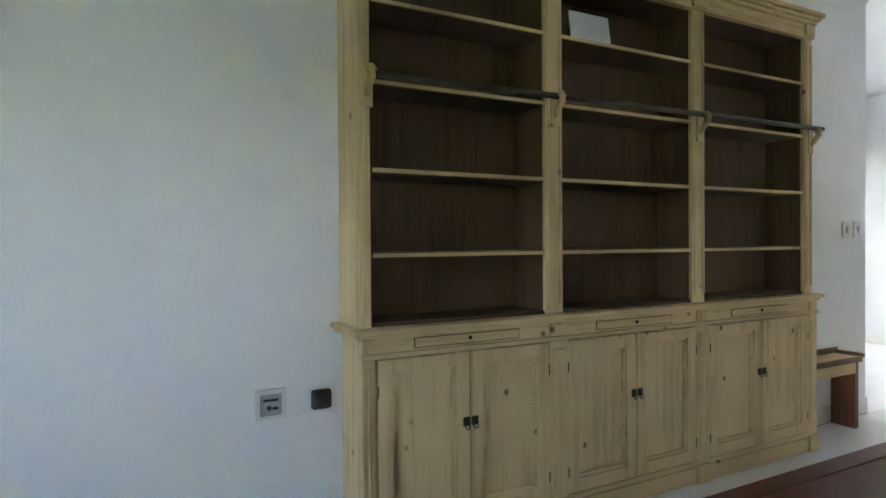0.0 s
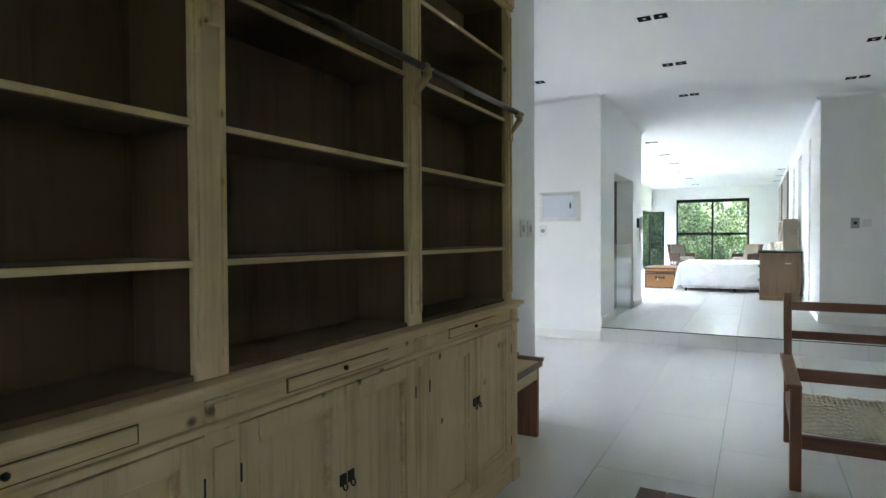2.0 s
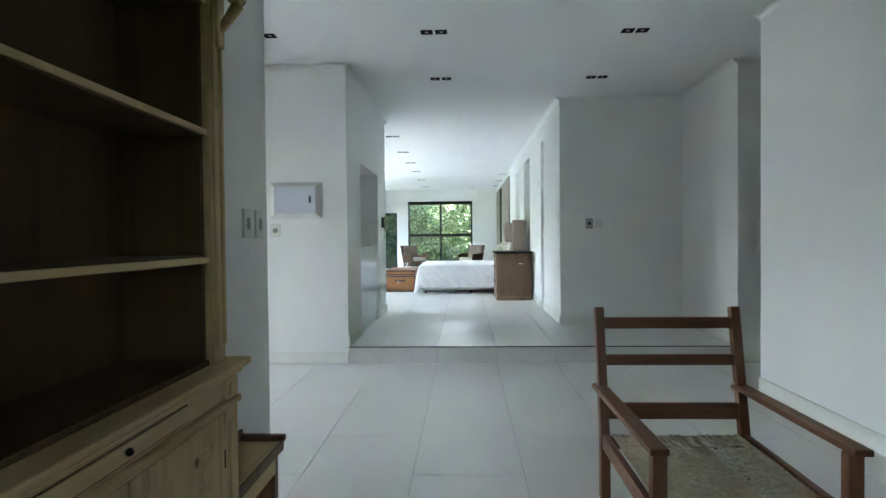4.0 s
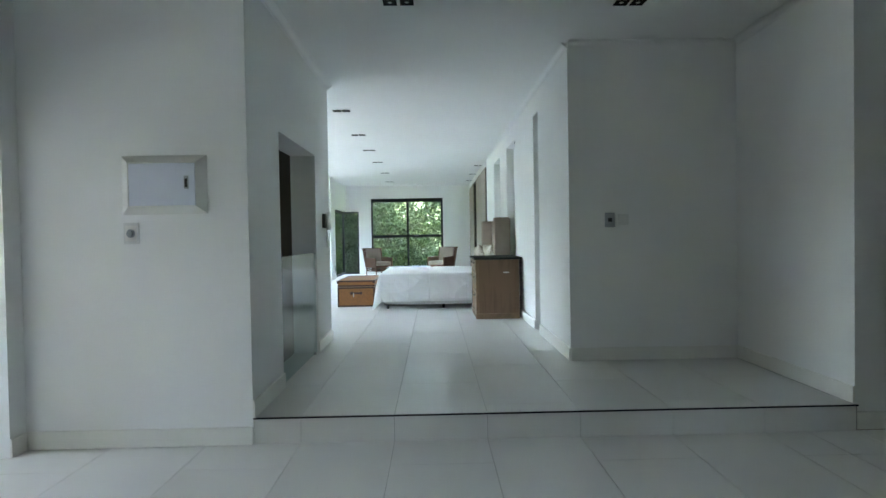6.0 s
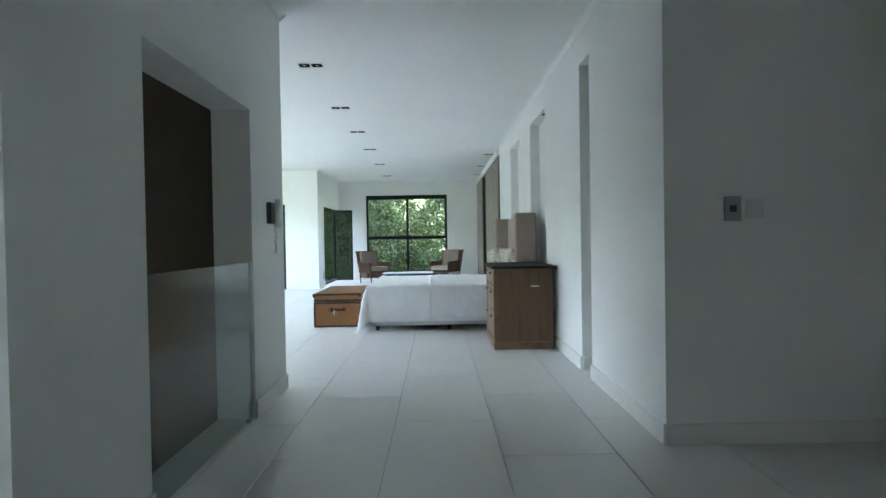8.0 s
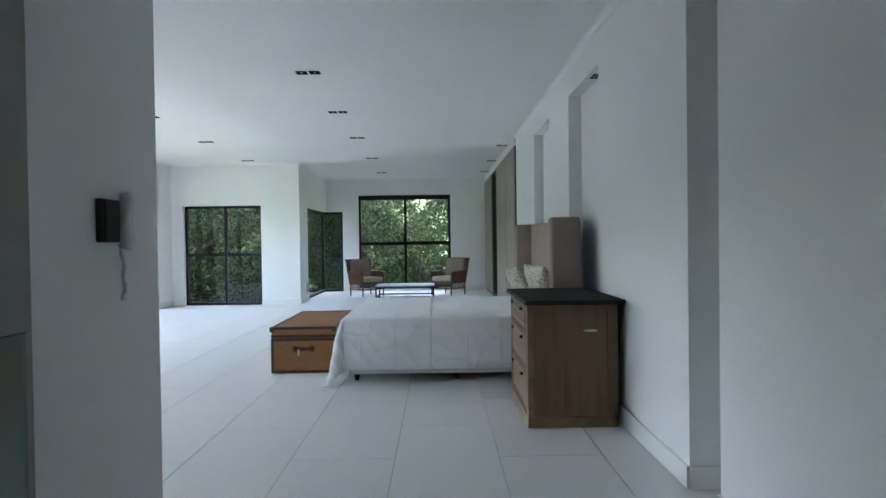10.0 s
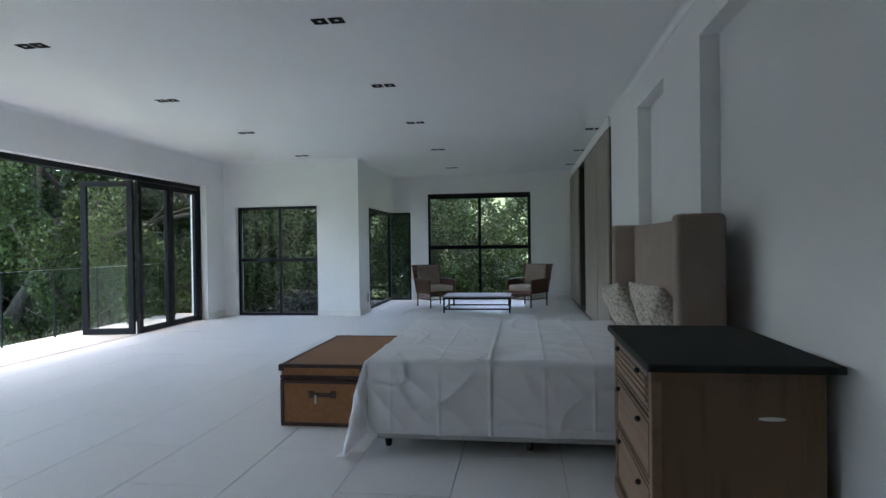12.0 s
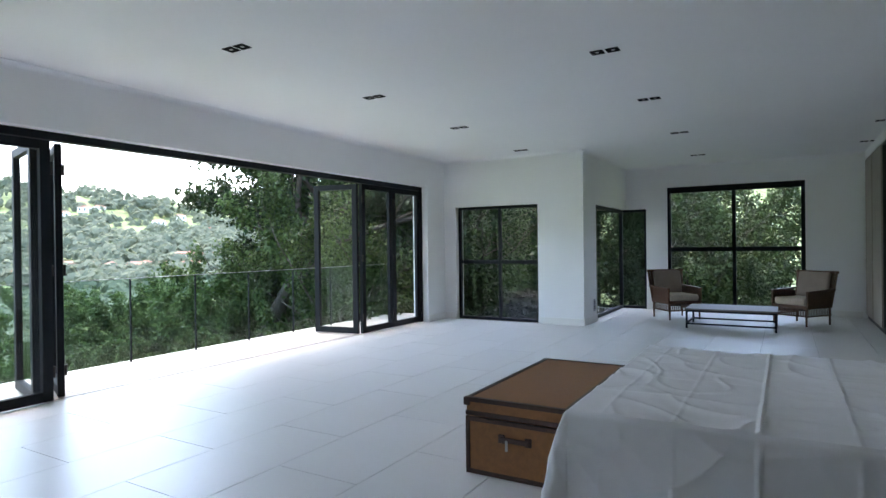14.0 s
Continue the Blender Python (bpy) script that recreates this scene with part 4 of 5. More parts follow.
part("headboard_panel", padded(-1.04, 1.06, -1.06, -0.985, 0.0, 1.425, 0.025), LINEN, bed)
part("headboard_wing", padded(-1.17, -1.04, -1.06, -0.80, 0.0, 1.435, 0.03), LINEN, bed)
part("headboard_wing", padded(1.06, 1.19, -1.06, -0.80, 0.0, 1.435, 0.03), LINEN, bed)

sheet = thing("bed_sheet", "crumpled white cotton sheet draped over the bed to the floor", "bedspread", (13.42, 1.6, S))
X0, X1, Y1, TOP = -0.93, 0.93, 0.995, 0.572
ux = np.concatenate([np.linspace(-0.472, 0, 70)[:-1], np.linspace(0, X1 - X0, 230), (X1 - X0) + np.linspace(0, 0.42, 30)[1:]])
vy = np.concatenate([np.linspace(0, Y1 + 0.75, 230), (Y1 + 0.75) + np.linspace(0, 0.50, 60)[1:]])
verts = []
L1 = X1 - X0
for v in vy:
    for u in ux:
        dx = -u if u < 0 else (u - L1 if u > L1 else 0.0)
        sx = -1 if u < 0 else 1
        dy = max(0.0, v - (Y1 + 0.75))
        px, py = X0 + min(max(u, 0), L1), -0.75 + min(v, Y1 + 0.75)
        q = Vector((u * 2.2, v * 2.2, 0.3))
        cre = max(0.0, 1 - 7 * abs(noise.noise(Vector((u * 1.3 + v * 0.9, v * 1.0 - u * 1.1, 21.0))))) ** 2 * 0.015 + max(0.0, 1 - 8 * abs(noise.noise(Vector((u * 2.2 - v * 1.7, v * 2.0 + u * 0.6, 33.0))))) ** 2 * 0.010
        cre *= 0.35 + 0.9 * max(0.0, 0.5 + noise.noise(Vector((u * 1.7, v * 1.9, 61.0))))
        wr = cre + noise.noise(q) * 0.006 + (0.5 - abs(noise.noise(Vector((u * 3.4 + v * 1.1, v * 2.9 - u * 0.8, 4.0))))) * 0.007 + (0.4 - abs(noise.noise(Vector((u * 7.1 - v * 3.0, v * 5.6, 9.0))))) * 0.004
        fold = (0.0095 + 0.006 * noise.noise(Vector((u * 3.1, v * 1.3, 77.0)))) * sum(k * math.exp(-((v - c) / 0.007) ** 2) for c, k in ((0.37, 0.4), (0.66, 0.5), (0.985, 1.0), (1.30, 0.5), (1.6, 0.35))) + 0.003 * sum(math.exp(-((u - c) / 0.007) ** 2) for c in (0.42, 0.85, 1.3))
        z = TOP + wr * 0.9 + fold
        if dx or dy:
            r = math.hypot(dx, dy)
            th = math.atan2(dy, dx)
            corner = math.sin(2 * th) if dx and dy else 0.0
            out = 0.018 * min(1, r / 0.03) + r * (0.035 + 0.25 * corner ** 1.5)
            along = v if dx >= dy else u
            wave = noise.noise(Vector((along * 2.6, r * 0.8, 2.0 + sx))) * 0.013 + cre * 0.9 + fold * 1.2 + (0.5 - abs(noise.noise(Vector((along * 5.0 + r * 3.2, r * 2.5, 7.0))))) * 0.017
            out += wave * min(1, r / 0.1)
            drop = max(0.0, r - 0.02) * 0.97
            z = max(TOP - drop - 0.012 * min(1, r / 0.03) + wr * 0.3, 0.012 + 0.006 * noise.noise(q * 5))
            if drop > TOP - 0.02:
                out += (drop - TOP + 0.02) * 0.35
            px += sx * math.cos(th) * out if dx else 0.0
            py += math.sin(th) * out if dy else 0.0
        verts.append((px, py, z))
nu = len(ux)
faces = [(j * nu + i, j * nu + i + 1, (j + 1) * nu + i + 1, (j + 1) * nu + i) for j in range(len(vy) - 1) for i in range(nu - 1)]
me = bpy.data.meshes.new("cloth")
me.from_pydata(verts, [], faces)
me.materials.append(SHEET)
cl = new("cloth", me)
cl.parent = sheet
soft(cl)
sol = cl.modifiers.new("thickness", "SOLIDIFY")
sol.thickness, sol.offset = 0.003, 1


def pillow(at, rx, ry, rz):
    t = thing("pillow", "cream patterned cotton pillow leaning on the headboard", "pillow", (0, 0, 0), 0, "pillows on the bed")
    t.matrix_world = pose(*at, rx, ry, rz)
    bm = bmesh.new()
    n = 28
    rows = []
    for side in (1, -1):
        g = []
        for j in range(n + 1):
            for i in range(n + 1):
                u, v = -1 + 2 * i / n, -1 + 2 * j / n
                e = max(0, (1 - u * u) * (1 - v * v)) ** 0.42
                k = 1 - 0.07 * (1 - abs(u * v)) * (abs(u) ** 3 + abs(v) ** 3)
                zz = side * (0.10 * e * (1 + 0.25 * noise.noise(Vector((u * 2, v * 2, side * 3)))))
                g.append(bm.verts.new((0.28 * u * k, 0.245 * v * k, zz)))
        rows.append(g)
        for j in range(n):
            for i in range(n):
                q = [g[j * (n + 1) + i], g[j * (n + 1) + i + 1], g[(j + 1) * (n + 1) + i + 1], g[(j + 1) * (n + 1) + i]]
                bm.faces.new(q if side > 0 else q[::-1]).smooth = True
    bmesh.ops.remove_doubles(bm, verts=bm.verts[:], dist=0.0005)
    part("cushion", bm, PILLOW, t)


pillow((12.92, 0.75, S + 0.785), 66, 0, 10)
pillow((13.44, 0.86, S + 0.765), 58, 6, 4)

# ---- bedroom: chest of drawers ----
dz = thing("chest_of_drawers", "brown wooden chest of drawers with a black slate top", "chest of drawers", (11.6, 0.87, S))
x0, x1, y0, y1 = -0.43, 0.43, -0.30, 0.30
part("side_panel", boxes((x0, x0 + 0.03, y0, y1 - 0.012, 0.075, 0.815, 0.003)), OAKDR, dz)
part("side_panel", boxes((x1 - 0.03, x1, y0, y1 - 0.012, 0.075, 0.815, 0.003)), OAKDR, dz)
part("side_frame", boxes((x0 - 0.006, x0 + 0.001, y0, y0 + 0.07, 0.08, 0.815, 0.002), (x0 - 0.006, x0 + 0.001, y0 + 0.07, y1 - 0.012, 0.77, 0.815, 0.002)), OAKDR, dz)
part("back_panel", boxes((x0 + 0.03, x1 - 0.03, y0, y0 + 0.012, 0.075, 0.815)), OAKDR, dz)
part("corner_post", boxes((x0 - 0.004, x0 + 0.045, y1 - 0.04, y1, 0.07, 0.815, 0.004)), OAKDX, dz)
part("corner_post", boxes((x1 - 0.045, x1 + 0.004, y1 - 0.04, y1, 0.07, 0.815, 0.004)), OAKDX, dz)
part("plinth", boxes((x0 - 0.01, x1 + 0.01, y0, y1 + 0.004, 0.0, 0.075, 0.006)), OAKDX, dz)
part("top", boxes((x0 - 0.085, x1 + 0.06, y0 - 0.03, y1 + 0.025, 0.82, 0.85, 0.006)), SLATE, dz, "black slate top")
for za, zb in ((0.095, 0.355), (0.37, 0.61), (0.625, 0.805)):
    dw = part("drawer", boxes((x0 + 0.05, x1 - 0.05, y1 - 0.03, y1 - 0.004, za, zb, 0.003)), OAKDX, dz)
    part("groove", boxes((x0 + 0.062, x1 - 0.062, y1 - 0.006, y1 - 0.0025, za + 0.012, za + 0.02), (x0 + 0.062, x1 - 0.062, y1 - 0.006, y1 - 0.0025, zb - 0.02, zb - 0.012), (x0 + 0.062, x0 + 0.07, y1 - 0.006, y1 - 0.0025, za + 0.02, zb - 0.02), (x1 - 0.07, x1 - 0.062, y1 - 0.006, y1 - 0.0025, za + 0.02, zb - 0.02)), WDARK, dw, "dark inlaid line round the drawer")
    if za > 0.6:
        for k in range(4):
            zz = za + 0.05 + (zb - za - 0.10) * k / 3
            part("reeding", boxes((x0 + 0.085, x1 - 0.085, y1 - 0.006, y1 + 0.004, zz - 0.010, zz + 0.010, 0.004)), OAKDX, dw)
    for x in (-0.24, 0.24):
        kn = bmesh.new()
        bmesh.ops.create_uvsphere(kn, u_segments=10, v_segments=6, radius=0.012, matrix=Matrix.Translation((x, y1 + 0.014, zb - 0.035)))
        part("knob", kn, IRON, dw, "dark metal knob")
bm = bmesh.new()
bmesh.ops.create_icosphere(bm, subdivisions=2, radius=0.05, matrix=Matrix.Translation((x0 - 0.0005, -0.12, 0.64)) @ Matrix.Diagonal((0.03, 1.0, 0.16, 1)))
part("scuff", bm, TRIM, dz, "pale scuff where the finish is chipped")

# ---- bedroom: trunk ----
tk = thing("storage_trunk", "tan woven trunk with dark leather edges at the bed's foot", "trunk", (13.585, 3.055, S))
x0, x1, y0, y1, zt, zl = -0.655, 0.655, -0.305, 0.305, 0.438, 0.335
part("body", boxes((x0, x1, y0, y1, 0.012, zl - 0.006, 0.006)), CANE, tk)
part("lid", boxes((x0 - 0.002, x1 + 0.002, y0 - 0.002, y1 + 0.002, zl + 0.004, zt, 0.006)), CANE, tk)
w = 0.026
for z in (0.0, zl - 0.03, zl + 0.004, zt - 0.022):
    part("edge_strip", boxes((x0 - 0.006, x0 + 0.004, y0 - 0.006, y1 + 0.006, z, z + w, 0.002), (x1 - 0.004, x1 + 0.006, y0 - 0.006, y1 + 0.006, z, z + w, 0.002), (x0 + 0.004, x1 - 0.004, y1 - 0.004, y1 + 0.006, z, z + w, 0.002), (x0 + 0.004, x1 - 0.004, y0 - 0.006, y0 + 0.004, z, z + w, 0.002)), LEATH, tk)
for sx in (x0, x1):
    for sy in (y0, y1):
        a = (sx - 0.007, sx + 0.02) if sx < 0 else (sx - 0.02, sx + 0.007)
        b = (sy - 0.007, sy + 0.02) if sy < 0 else (sy - 0.02, sy + 0.007)
        part("corner_strip", boxes((*a, *b, w, zl - 0.03, 0.003)), LEATH, tk)
        part("corner_cap", boxes((a[0] - 0.002, a[1] + 0.012, b[0] - 0.002, b[1] + 0.012, zt - 0.045, zt + 0.003, 0.006)), LEATH, tk)
part("top_strip", boxes((x0, x1, y1 - 0.022, y1 + 0.006, zt - 0.002, zt + 0.004, 0.002), (x0, x1, y0 - 0.006, y0 + 0.022, zt - 0.002, zt + 0.004, 0.002), (x0 - 0.006, x0 + 0.022, y0 + 0.022, y1 - 0.022, zt - 0.002, zt + 0.004, 0.002), (x1 - 0.022, x1 + 0.006, y0 + 0.022, y1 - 0.022, zt - 0.002, zt + 0.004, 0.002)), LEATH, tk)
hd = boxes((x0 - 0.016, x0 - 0.001, -0.10, -0.06, 0.205, 0.255, 0.006), (x0 - 0.016, x0 - 0.001, 0.06, 0.10, 0.205, 0.255, 0.006), (x0 - 0.026, x0 - 0.014, -0.085, 0.085, 0.215, 0.245, 0.006))
part("handle", hd, LEATH, tk, "dark leather carrying handle")
part("tag", boxes((x0 - 0.03, x0 - 0.026, 0.035, 0.05, 0.17, 0.23, 0.001)), STEEL, tk)

# ---- bedroom alcove: table and chairs ----
ct = thing("coffee_table", "low rectangular table with a stone top on a black steel frame", "table", (20.08, 2.475, S))
part("tabletop", boxes((-0.41, 0.41, -0.63, 0.63, 0.285, 0.31, 0.004)), CONC, ct)
part("frame", boxes((-0.4, 0.4, -0.62, 0.62, 0.255, 0.284, 0.003)), FRAME, ct)
for x in (-0.4, 0.372):
    for y in (-0.62, 0.592):
        part("leg", boxes((x, x + 0.028, y, y + 0.028, 0, 0.255, 0.002)), FRAME, ct)
part("stretcher", boxes((-0.4, -0.375, -0.592, 0.592, 0.06, 0.085), (0.375, 0.4, -0.592, 0.592, 0.06, 0.085), (-0.375, 0.375, -0.62, -0.6, 0.06, 0.085), (-0.375, 0.375, 0.6, 0.62, 0.06, 0.085)), FRAME, ct)


def armchair(at, rz):
    c = thing("armchair", "dark rattan armchair with beige seat and back cushions", "armchair", at, rz, "armchairs by the window")
    for x in (-0.33, 0.30):
        for y in (-0.31, 0.31):
            part("leg", tube(bmesh.new(), [(x, y, 0), (x, y, 0.3)], [0.016, 0.022], 8), RATTAN, c)
    part("seat_frame", boxes((-0.35, 0.34, -0.34, 0.34, 0.27, 0.325, 0.012)), RATTAN, c)
    lat = bmesh.new()
    for k in range(15):
        y = -0.30 + 0.6 * k / 14
        B(lat, -0.345, -0.335, y - 0.006, y + 0.006, 0.17, 0.27)
        x = -0.31 + 0.6 * k / 14
        for s in (-0.335, 0.325):
            B(lat, x - 0.006, x + 0.006, s, s + 0.01, 0.17, 0.27)
    B(lat, -0.35, 0.3, -0.345, -0.325, 0.15, 0.17)
    B(lat, -0.35, 0.3, 0.325, 0.345, 0.15, 0.17)
    B(lat, -0.35, -0.33, -0.325, 0.325, 0.15, 0.17)
    part("apron_lattice", lat, RATTAN, c)
    bk = bmesh.new()
    for k in range(13):
        y = -0.33 + 0.66 * k / 12
        bar(bk, (0.30, y, 0.3), (0.42, y * 1.1, 0.82), 0.05, 0.016)
    bar(bk, (0.42, -0.40, 0.83), (0.42, 0.40, 0.83), 0.035, 0.04)
    bar(bk, (0.36, -0.36, 0.56), (0.36, 0.36, 0.56), 0.02, 0.03)
    part("backrest", bk, RATTAN, c)
    for s in (-1, 1):
        arm = bmesh.new()
        bar(arm, (-0.34, s * 0.34, 0.535), (0.38, s * 0.35, 0.56), 0.055, 0.03)
        bar(arm, (-0.33, s * 0.335, 0.3), (-0.33, s * 0.335, 0.53), 0.035, 0.035)
        for k in range(10):
            x = -0.28 + 0.06 * k
            bar(arm, (x, s * 0.335, 0.32), (x, s * 0.338, 0.53), 0.012, 0.05)
        part("arm", arm, RATTAN, c)
    part("seat_cushion", padded(-0.36, 0.27, -0.29, 0.29, 0.325, 0.435, 0.035), CUSH, c)
    pc = part("back_cushion", padded(-0.045, 0.045, -0.29, 0.29, 0.0, 0.42, 0.035), LINEN, c, "brownish back cushion")
    pc.matrix_local = pose(0.27, 0, 0.42, 0, 13, 0)
    return c


for at, turn in (((20.95, 3.43, S), 38), ((20.95, 1.52, S), -36)):
    armchair(at, turn).scale = (0.88, 0.88, 1)

# ---- bedroom alcove: wardrobes ----
WY = 0.56
DOORS = ((16.46, 17.56, 0), (17.62, 18.42, 0), (18.43, 19.18, 0), (20.3, 21.26, 0), (21.32, 22.16, 0))
wd = thing("wardrobe", "floor-to-ceiling wardrobe with taupe veneer doors, one bay standing open", "wardrobe", (19.3, 0.2, S))
part("carcass", boxes((-2.86, 2.88, 0.002, 0.02, 0.0, 2.72), (-2.86, 2.88, 0.02, WY - 0.225, 2.69, 2.72), (-2.86, 2.88, 0.02, WY - 0.24, 0.0, 0.08), (-2.86, -2.84, 0.02, WY - 0.225, 0.08, 2.69), (2.86, 2.88, 0.02, WY - 0.225, 0.08, 2.69), (-0.13, -0.11, 0.02, WY - 0.225, 0.08, 2.69), (0.99, 1.01, 0.02, WY - 0.225, 0.08, 2.69)), WDARK, wd, "wardrobe inside, coloured near-black for the shade in it")
part("pelmet", boxes((-2.86, 2.88, 0.02, WY - 0.205, 2.722, 2.855)), PAINT, wd)
for a, b, k in DOORS:
    dd = part("door", boxes((a - 19.3, b - 19.3, WY - 0.222, WY - 0.2, 0.075, 2.70, 0.003)), WARD, wd)
    part("knob", boxes((b - 19.3 - 0.045, b - 19.3 - 0.03, WY - 0.2, WY - 0.185, 0.98, 0.995, 0.004)), STEEL, dd)
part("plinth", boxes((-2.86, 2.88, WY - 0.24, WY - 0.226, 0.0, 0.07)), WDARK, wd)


# ---- outside ----
def ground_z(x, y):
    """The slope below the house, the valley and the far hillside."""
    d = math.hypot(x - 12, y - 6)
    a = math.atan2(y - 6, x - 12)
    side = max(0.0, math.sin(a - 0.25)) ** 0.5 if math.sin(a - 0.25) > 0 else 0.0
    near = -3.6 - 6.0 * min(1, max(0, d - 9) / 24) * (0.25 + 0.75 * side)
    valley = -9.0 * min(1, max(0, d - 33) / 120) * side
    rise = 0.0
    if d > 260:
        k = min(1.0, (d - 260) / 700)
        rise = (k ** 1.55) * 128
    if d > 1400:
        rise -= (d - 1400) * 0.03
    n = noise.noise(Vector((x * 0.004, y * 0.004, 1.0))) * min(14, d * 0.015) + noise.noise(Vector((x * 0.02, y * 0.02, 2.0))) * min(3.0, d * 0.008)
    ridge = (1 - 0.38 * max(0, math.cos((a - 0.72) * 2.0)))
    return near + valley + rise * ridge + n


bm = bmesh.new()
rad = [0.0] + [9 * 1.13 ** k for k in range(48)]
NA = 120
ring0 = [bm.verts.new((12, 6, -3.6))]
prev = None
for r in rad[1:]:
    ring = []
    for k in range(NA):
        a = 2 * math.pi * k / NA
        x, y = 12 + r * math.cos(a), 6 + r * math.sin(a)
        ring.append(bm.verts.new((x, y, ground_z(x, y))))
    for k in range(NA):
        if prev is None:
            bm.faces.new((ring0[0], ring[k], ring[(k + 1) % NA]))
        else:
            bm.faces.new((prev[k], ring[k], ring[(k + 1) % NA], prev[(k + 1) % NA]))
    prev = ring
for f in bm.faces:
    f.smooth = True
structure("ground", bm, GRASS, "green wooded slope falling to a valley and a far hillside", "ground")


def leaf_mesh(name, centres, spread, count, size, rng, mat):
    """Many small folded leaves round the given twig ends."""
    c = np.array(centres)[rng.integers(0, len(centres), count)]
    p = c + rng.normal(0, 1, (count, 3)) * np.array(spread)
    d = rng.normal(0, 1, (count, 3)) + np.array((0, 0, -0.35))
    d /= np.linalg.norm(d, axis=1)[:, None]
    s = np.cross(d, rng.normal(0, 1, (count, 3)))
    s /= np.linalg.norm(s, axis=1)[:, None] + 1e-6
    up = np.cross(d, s)
    L = (size * rng.uniform(0.6, 1.3, count))[:, None]
    W = L * 0.27
    v = np.stack([p, p + d * L * 0.5 + s * W + up * L * 0.06, p + d * L, p + d * L * 0.5 - s * W + up * L * 0.06], 1).reshape(-1, 3)
    me = bpy.data.meshes.new(name)
    me.vertices.add(len(v))
    me.vertices.foreach_set("co", v.ravel())
    me.loops.add(count * 4)
    me.loops.foreach_set("vertex_index", np.arange(count * 4))
    me.polygons.add(count)
    me.polygons.foreach_set("loop_start", np.arange(count) * 4)
    me.update(calc_edges=True)
    me.validate()
    me.materials.append(mat)
    return me


def tree(seed, height, crown, label, mat, leaves, size, clear=0.3, droop=0.0):
    """A tapered trunk with forking limbs, and leaves about the twig ends."""
    rng = np.random.default_rng(seed)
    t = thing("tree", label, "tree", (0, 0, 0), 0, "trees round the house")
    bm = bmesh.new()
    tips = []

    def limb(p, d, length, r, depth):
        pts, rr = [p], [r]
        for k in range(4):
            d = (d + Vector(rng.normal(0, 0.16, 3)) + Vector((0, 0, 0.05 - droop * 0.12 * (depth > 1)))).normalized()
            pts.append(pts[-1] + d * length / 4)
            rr.append(r * (1 - 0.14 * (k + 1)))
        tube(bm, pts, rr, 7 if depth < 2 else 5)
        if depth >= 3:
            tips.extend([pts[2], pts[3], pts[4]])
            return
        for k in range(4 if depth else 6):
            j = 2 + (k % 3) if depth else 2 + k % 3
            out = Vector(rng.normal(0, 1, 3))
            out.z = abs(out.z) * 0.4 + 0.1
            nd = (d * 0.45 + out.normalized() * 0.9).normalized()
            limb(pts[j], nd, length * rng.uniform(0.55, 0.75), rr[j] * 0.6, depth + 1)
        tips.append(pts[4])
    limb(Vector((0, 0, -0.6)), Vector((0.05, 0.03, 1)), height * 0.55, height * 0.022, 0)
    tip = np.array([tuple(v) for v in tips])
    low, top = height * clear, height
    z = tip[:, 2]
    tip[:, 2] = low + (z - z.min()) / (z.max() - z.min()) * (top - low)
    k = crown / max(0.1, np.percentile(np.hypot(tip[:, 0], tip[:, 1]), 92))
    tip[:, :2] *= k
    part("trunk", bm, BARK, t)
    cr = new("crown", leaf_mesh("crown", tip, (crown * 0.042, crown * 0.042, height * 0.016), leaves, size, rng, mat))
    cr.parent = t
    return t


def plant(proto, x, y, rz, k, z=None):
    o = copy_thing(proto, pose(x, y, ground_z(x, y) if z is None else z, 0, 0, rz))
    o.scale = (k, k, k)
    return o


big = tree(3, 13.0, 5.2, "tall broadleaf tree with hanging branches beside the terrace", LEAF_D, 46000, 0.18, 0.40, 0.6)
big.matrix_world = pose(20.4, 14.7, ground_z(20.4, 14.7) + 1.2, 0, 0, 40)
mid = tree(8, 8.0, 3.2, "dense green garden tree below the terrace", LEAF, 34000, 0.16, 0.12)
mid.matrix_world = pose(20.5, 31, ground_z(20.5, 31) - 1.6, 0, 0, 0)
dark = tree(9, 8.0, 3.2, "dense dark green tree close to the bedroom windows", LEAF_D, 34000, 0.15, 0.1)
dark.matrix_world = pose(24.7, 9.4, -3.8, 0, 0, 330)
bright = tree(15, 9.0, 3.4, "bright green feathery tree outside the bedroom window", LEAF_Y, 40000, 0.13, 0.1)
bright.matrix_world = pose(31.5, 4.2, -4.4, 0, 0, 0)
for x, y, rz, k in ((26.5, 11.6, 130, 0.85), (28.5, 8.8, 200, 0.8), (29.5, 18.0, 270, 0.95), (32, 14.0, 20, 1.0), (27.0, 6.9, 75, 0.72)):
    plant(big, x, y, rz, k)
for x, y, rz, k in ((25.0, 15.5, 310, 0.95), (24.0, 23.5, 60, 0.78), (18.0, 36, 200, 0.95), (28.5, 32, 140, 1.02), (14.5, 30, 300, 0.85), (24, 42, 15, 1.05), (12, 43, 80, 0.95), (33, 44, 260, 1.1), (17.5, 52, 170, 1.1), (26.5, 25.5, 110, 0.9), (22.8, 20.5, 240, 0.72), (8, 36, 220, 0.9)):
    plant(mid, x, y, rz, k)
for x, y, rz, k, z in ((20.9, 10.8, 40, 0.8, -4.0), (30.5, 0.2, 90, 1.0, -4.3), (32.5, 8.4, 190, 1.05, -4.5), (36.5, 2.0, 250, 1.3, -4.6), (37, 7.6, 10, 1.25, -4.6), (33.5, -3.5, 320, 1.1, -4.4)):
    plant(bright, x, y, rz, k, z)
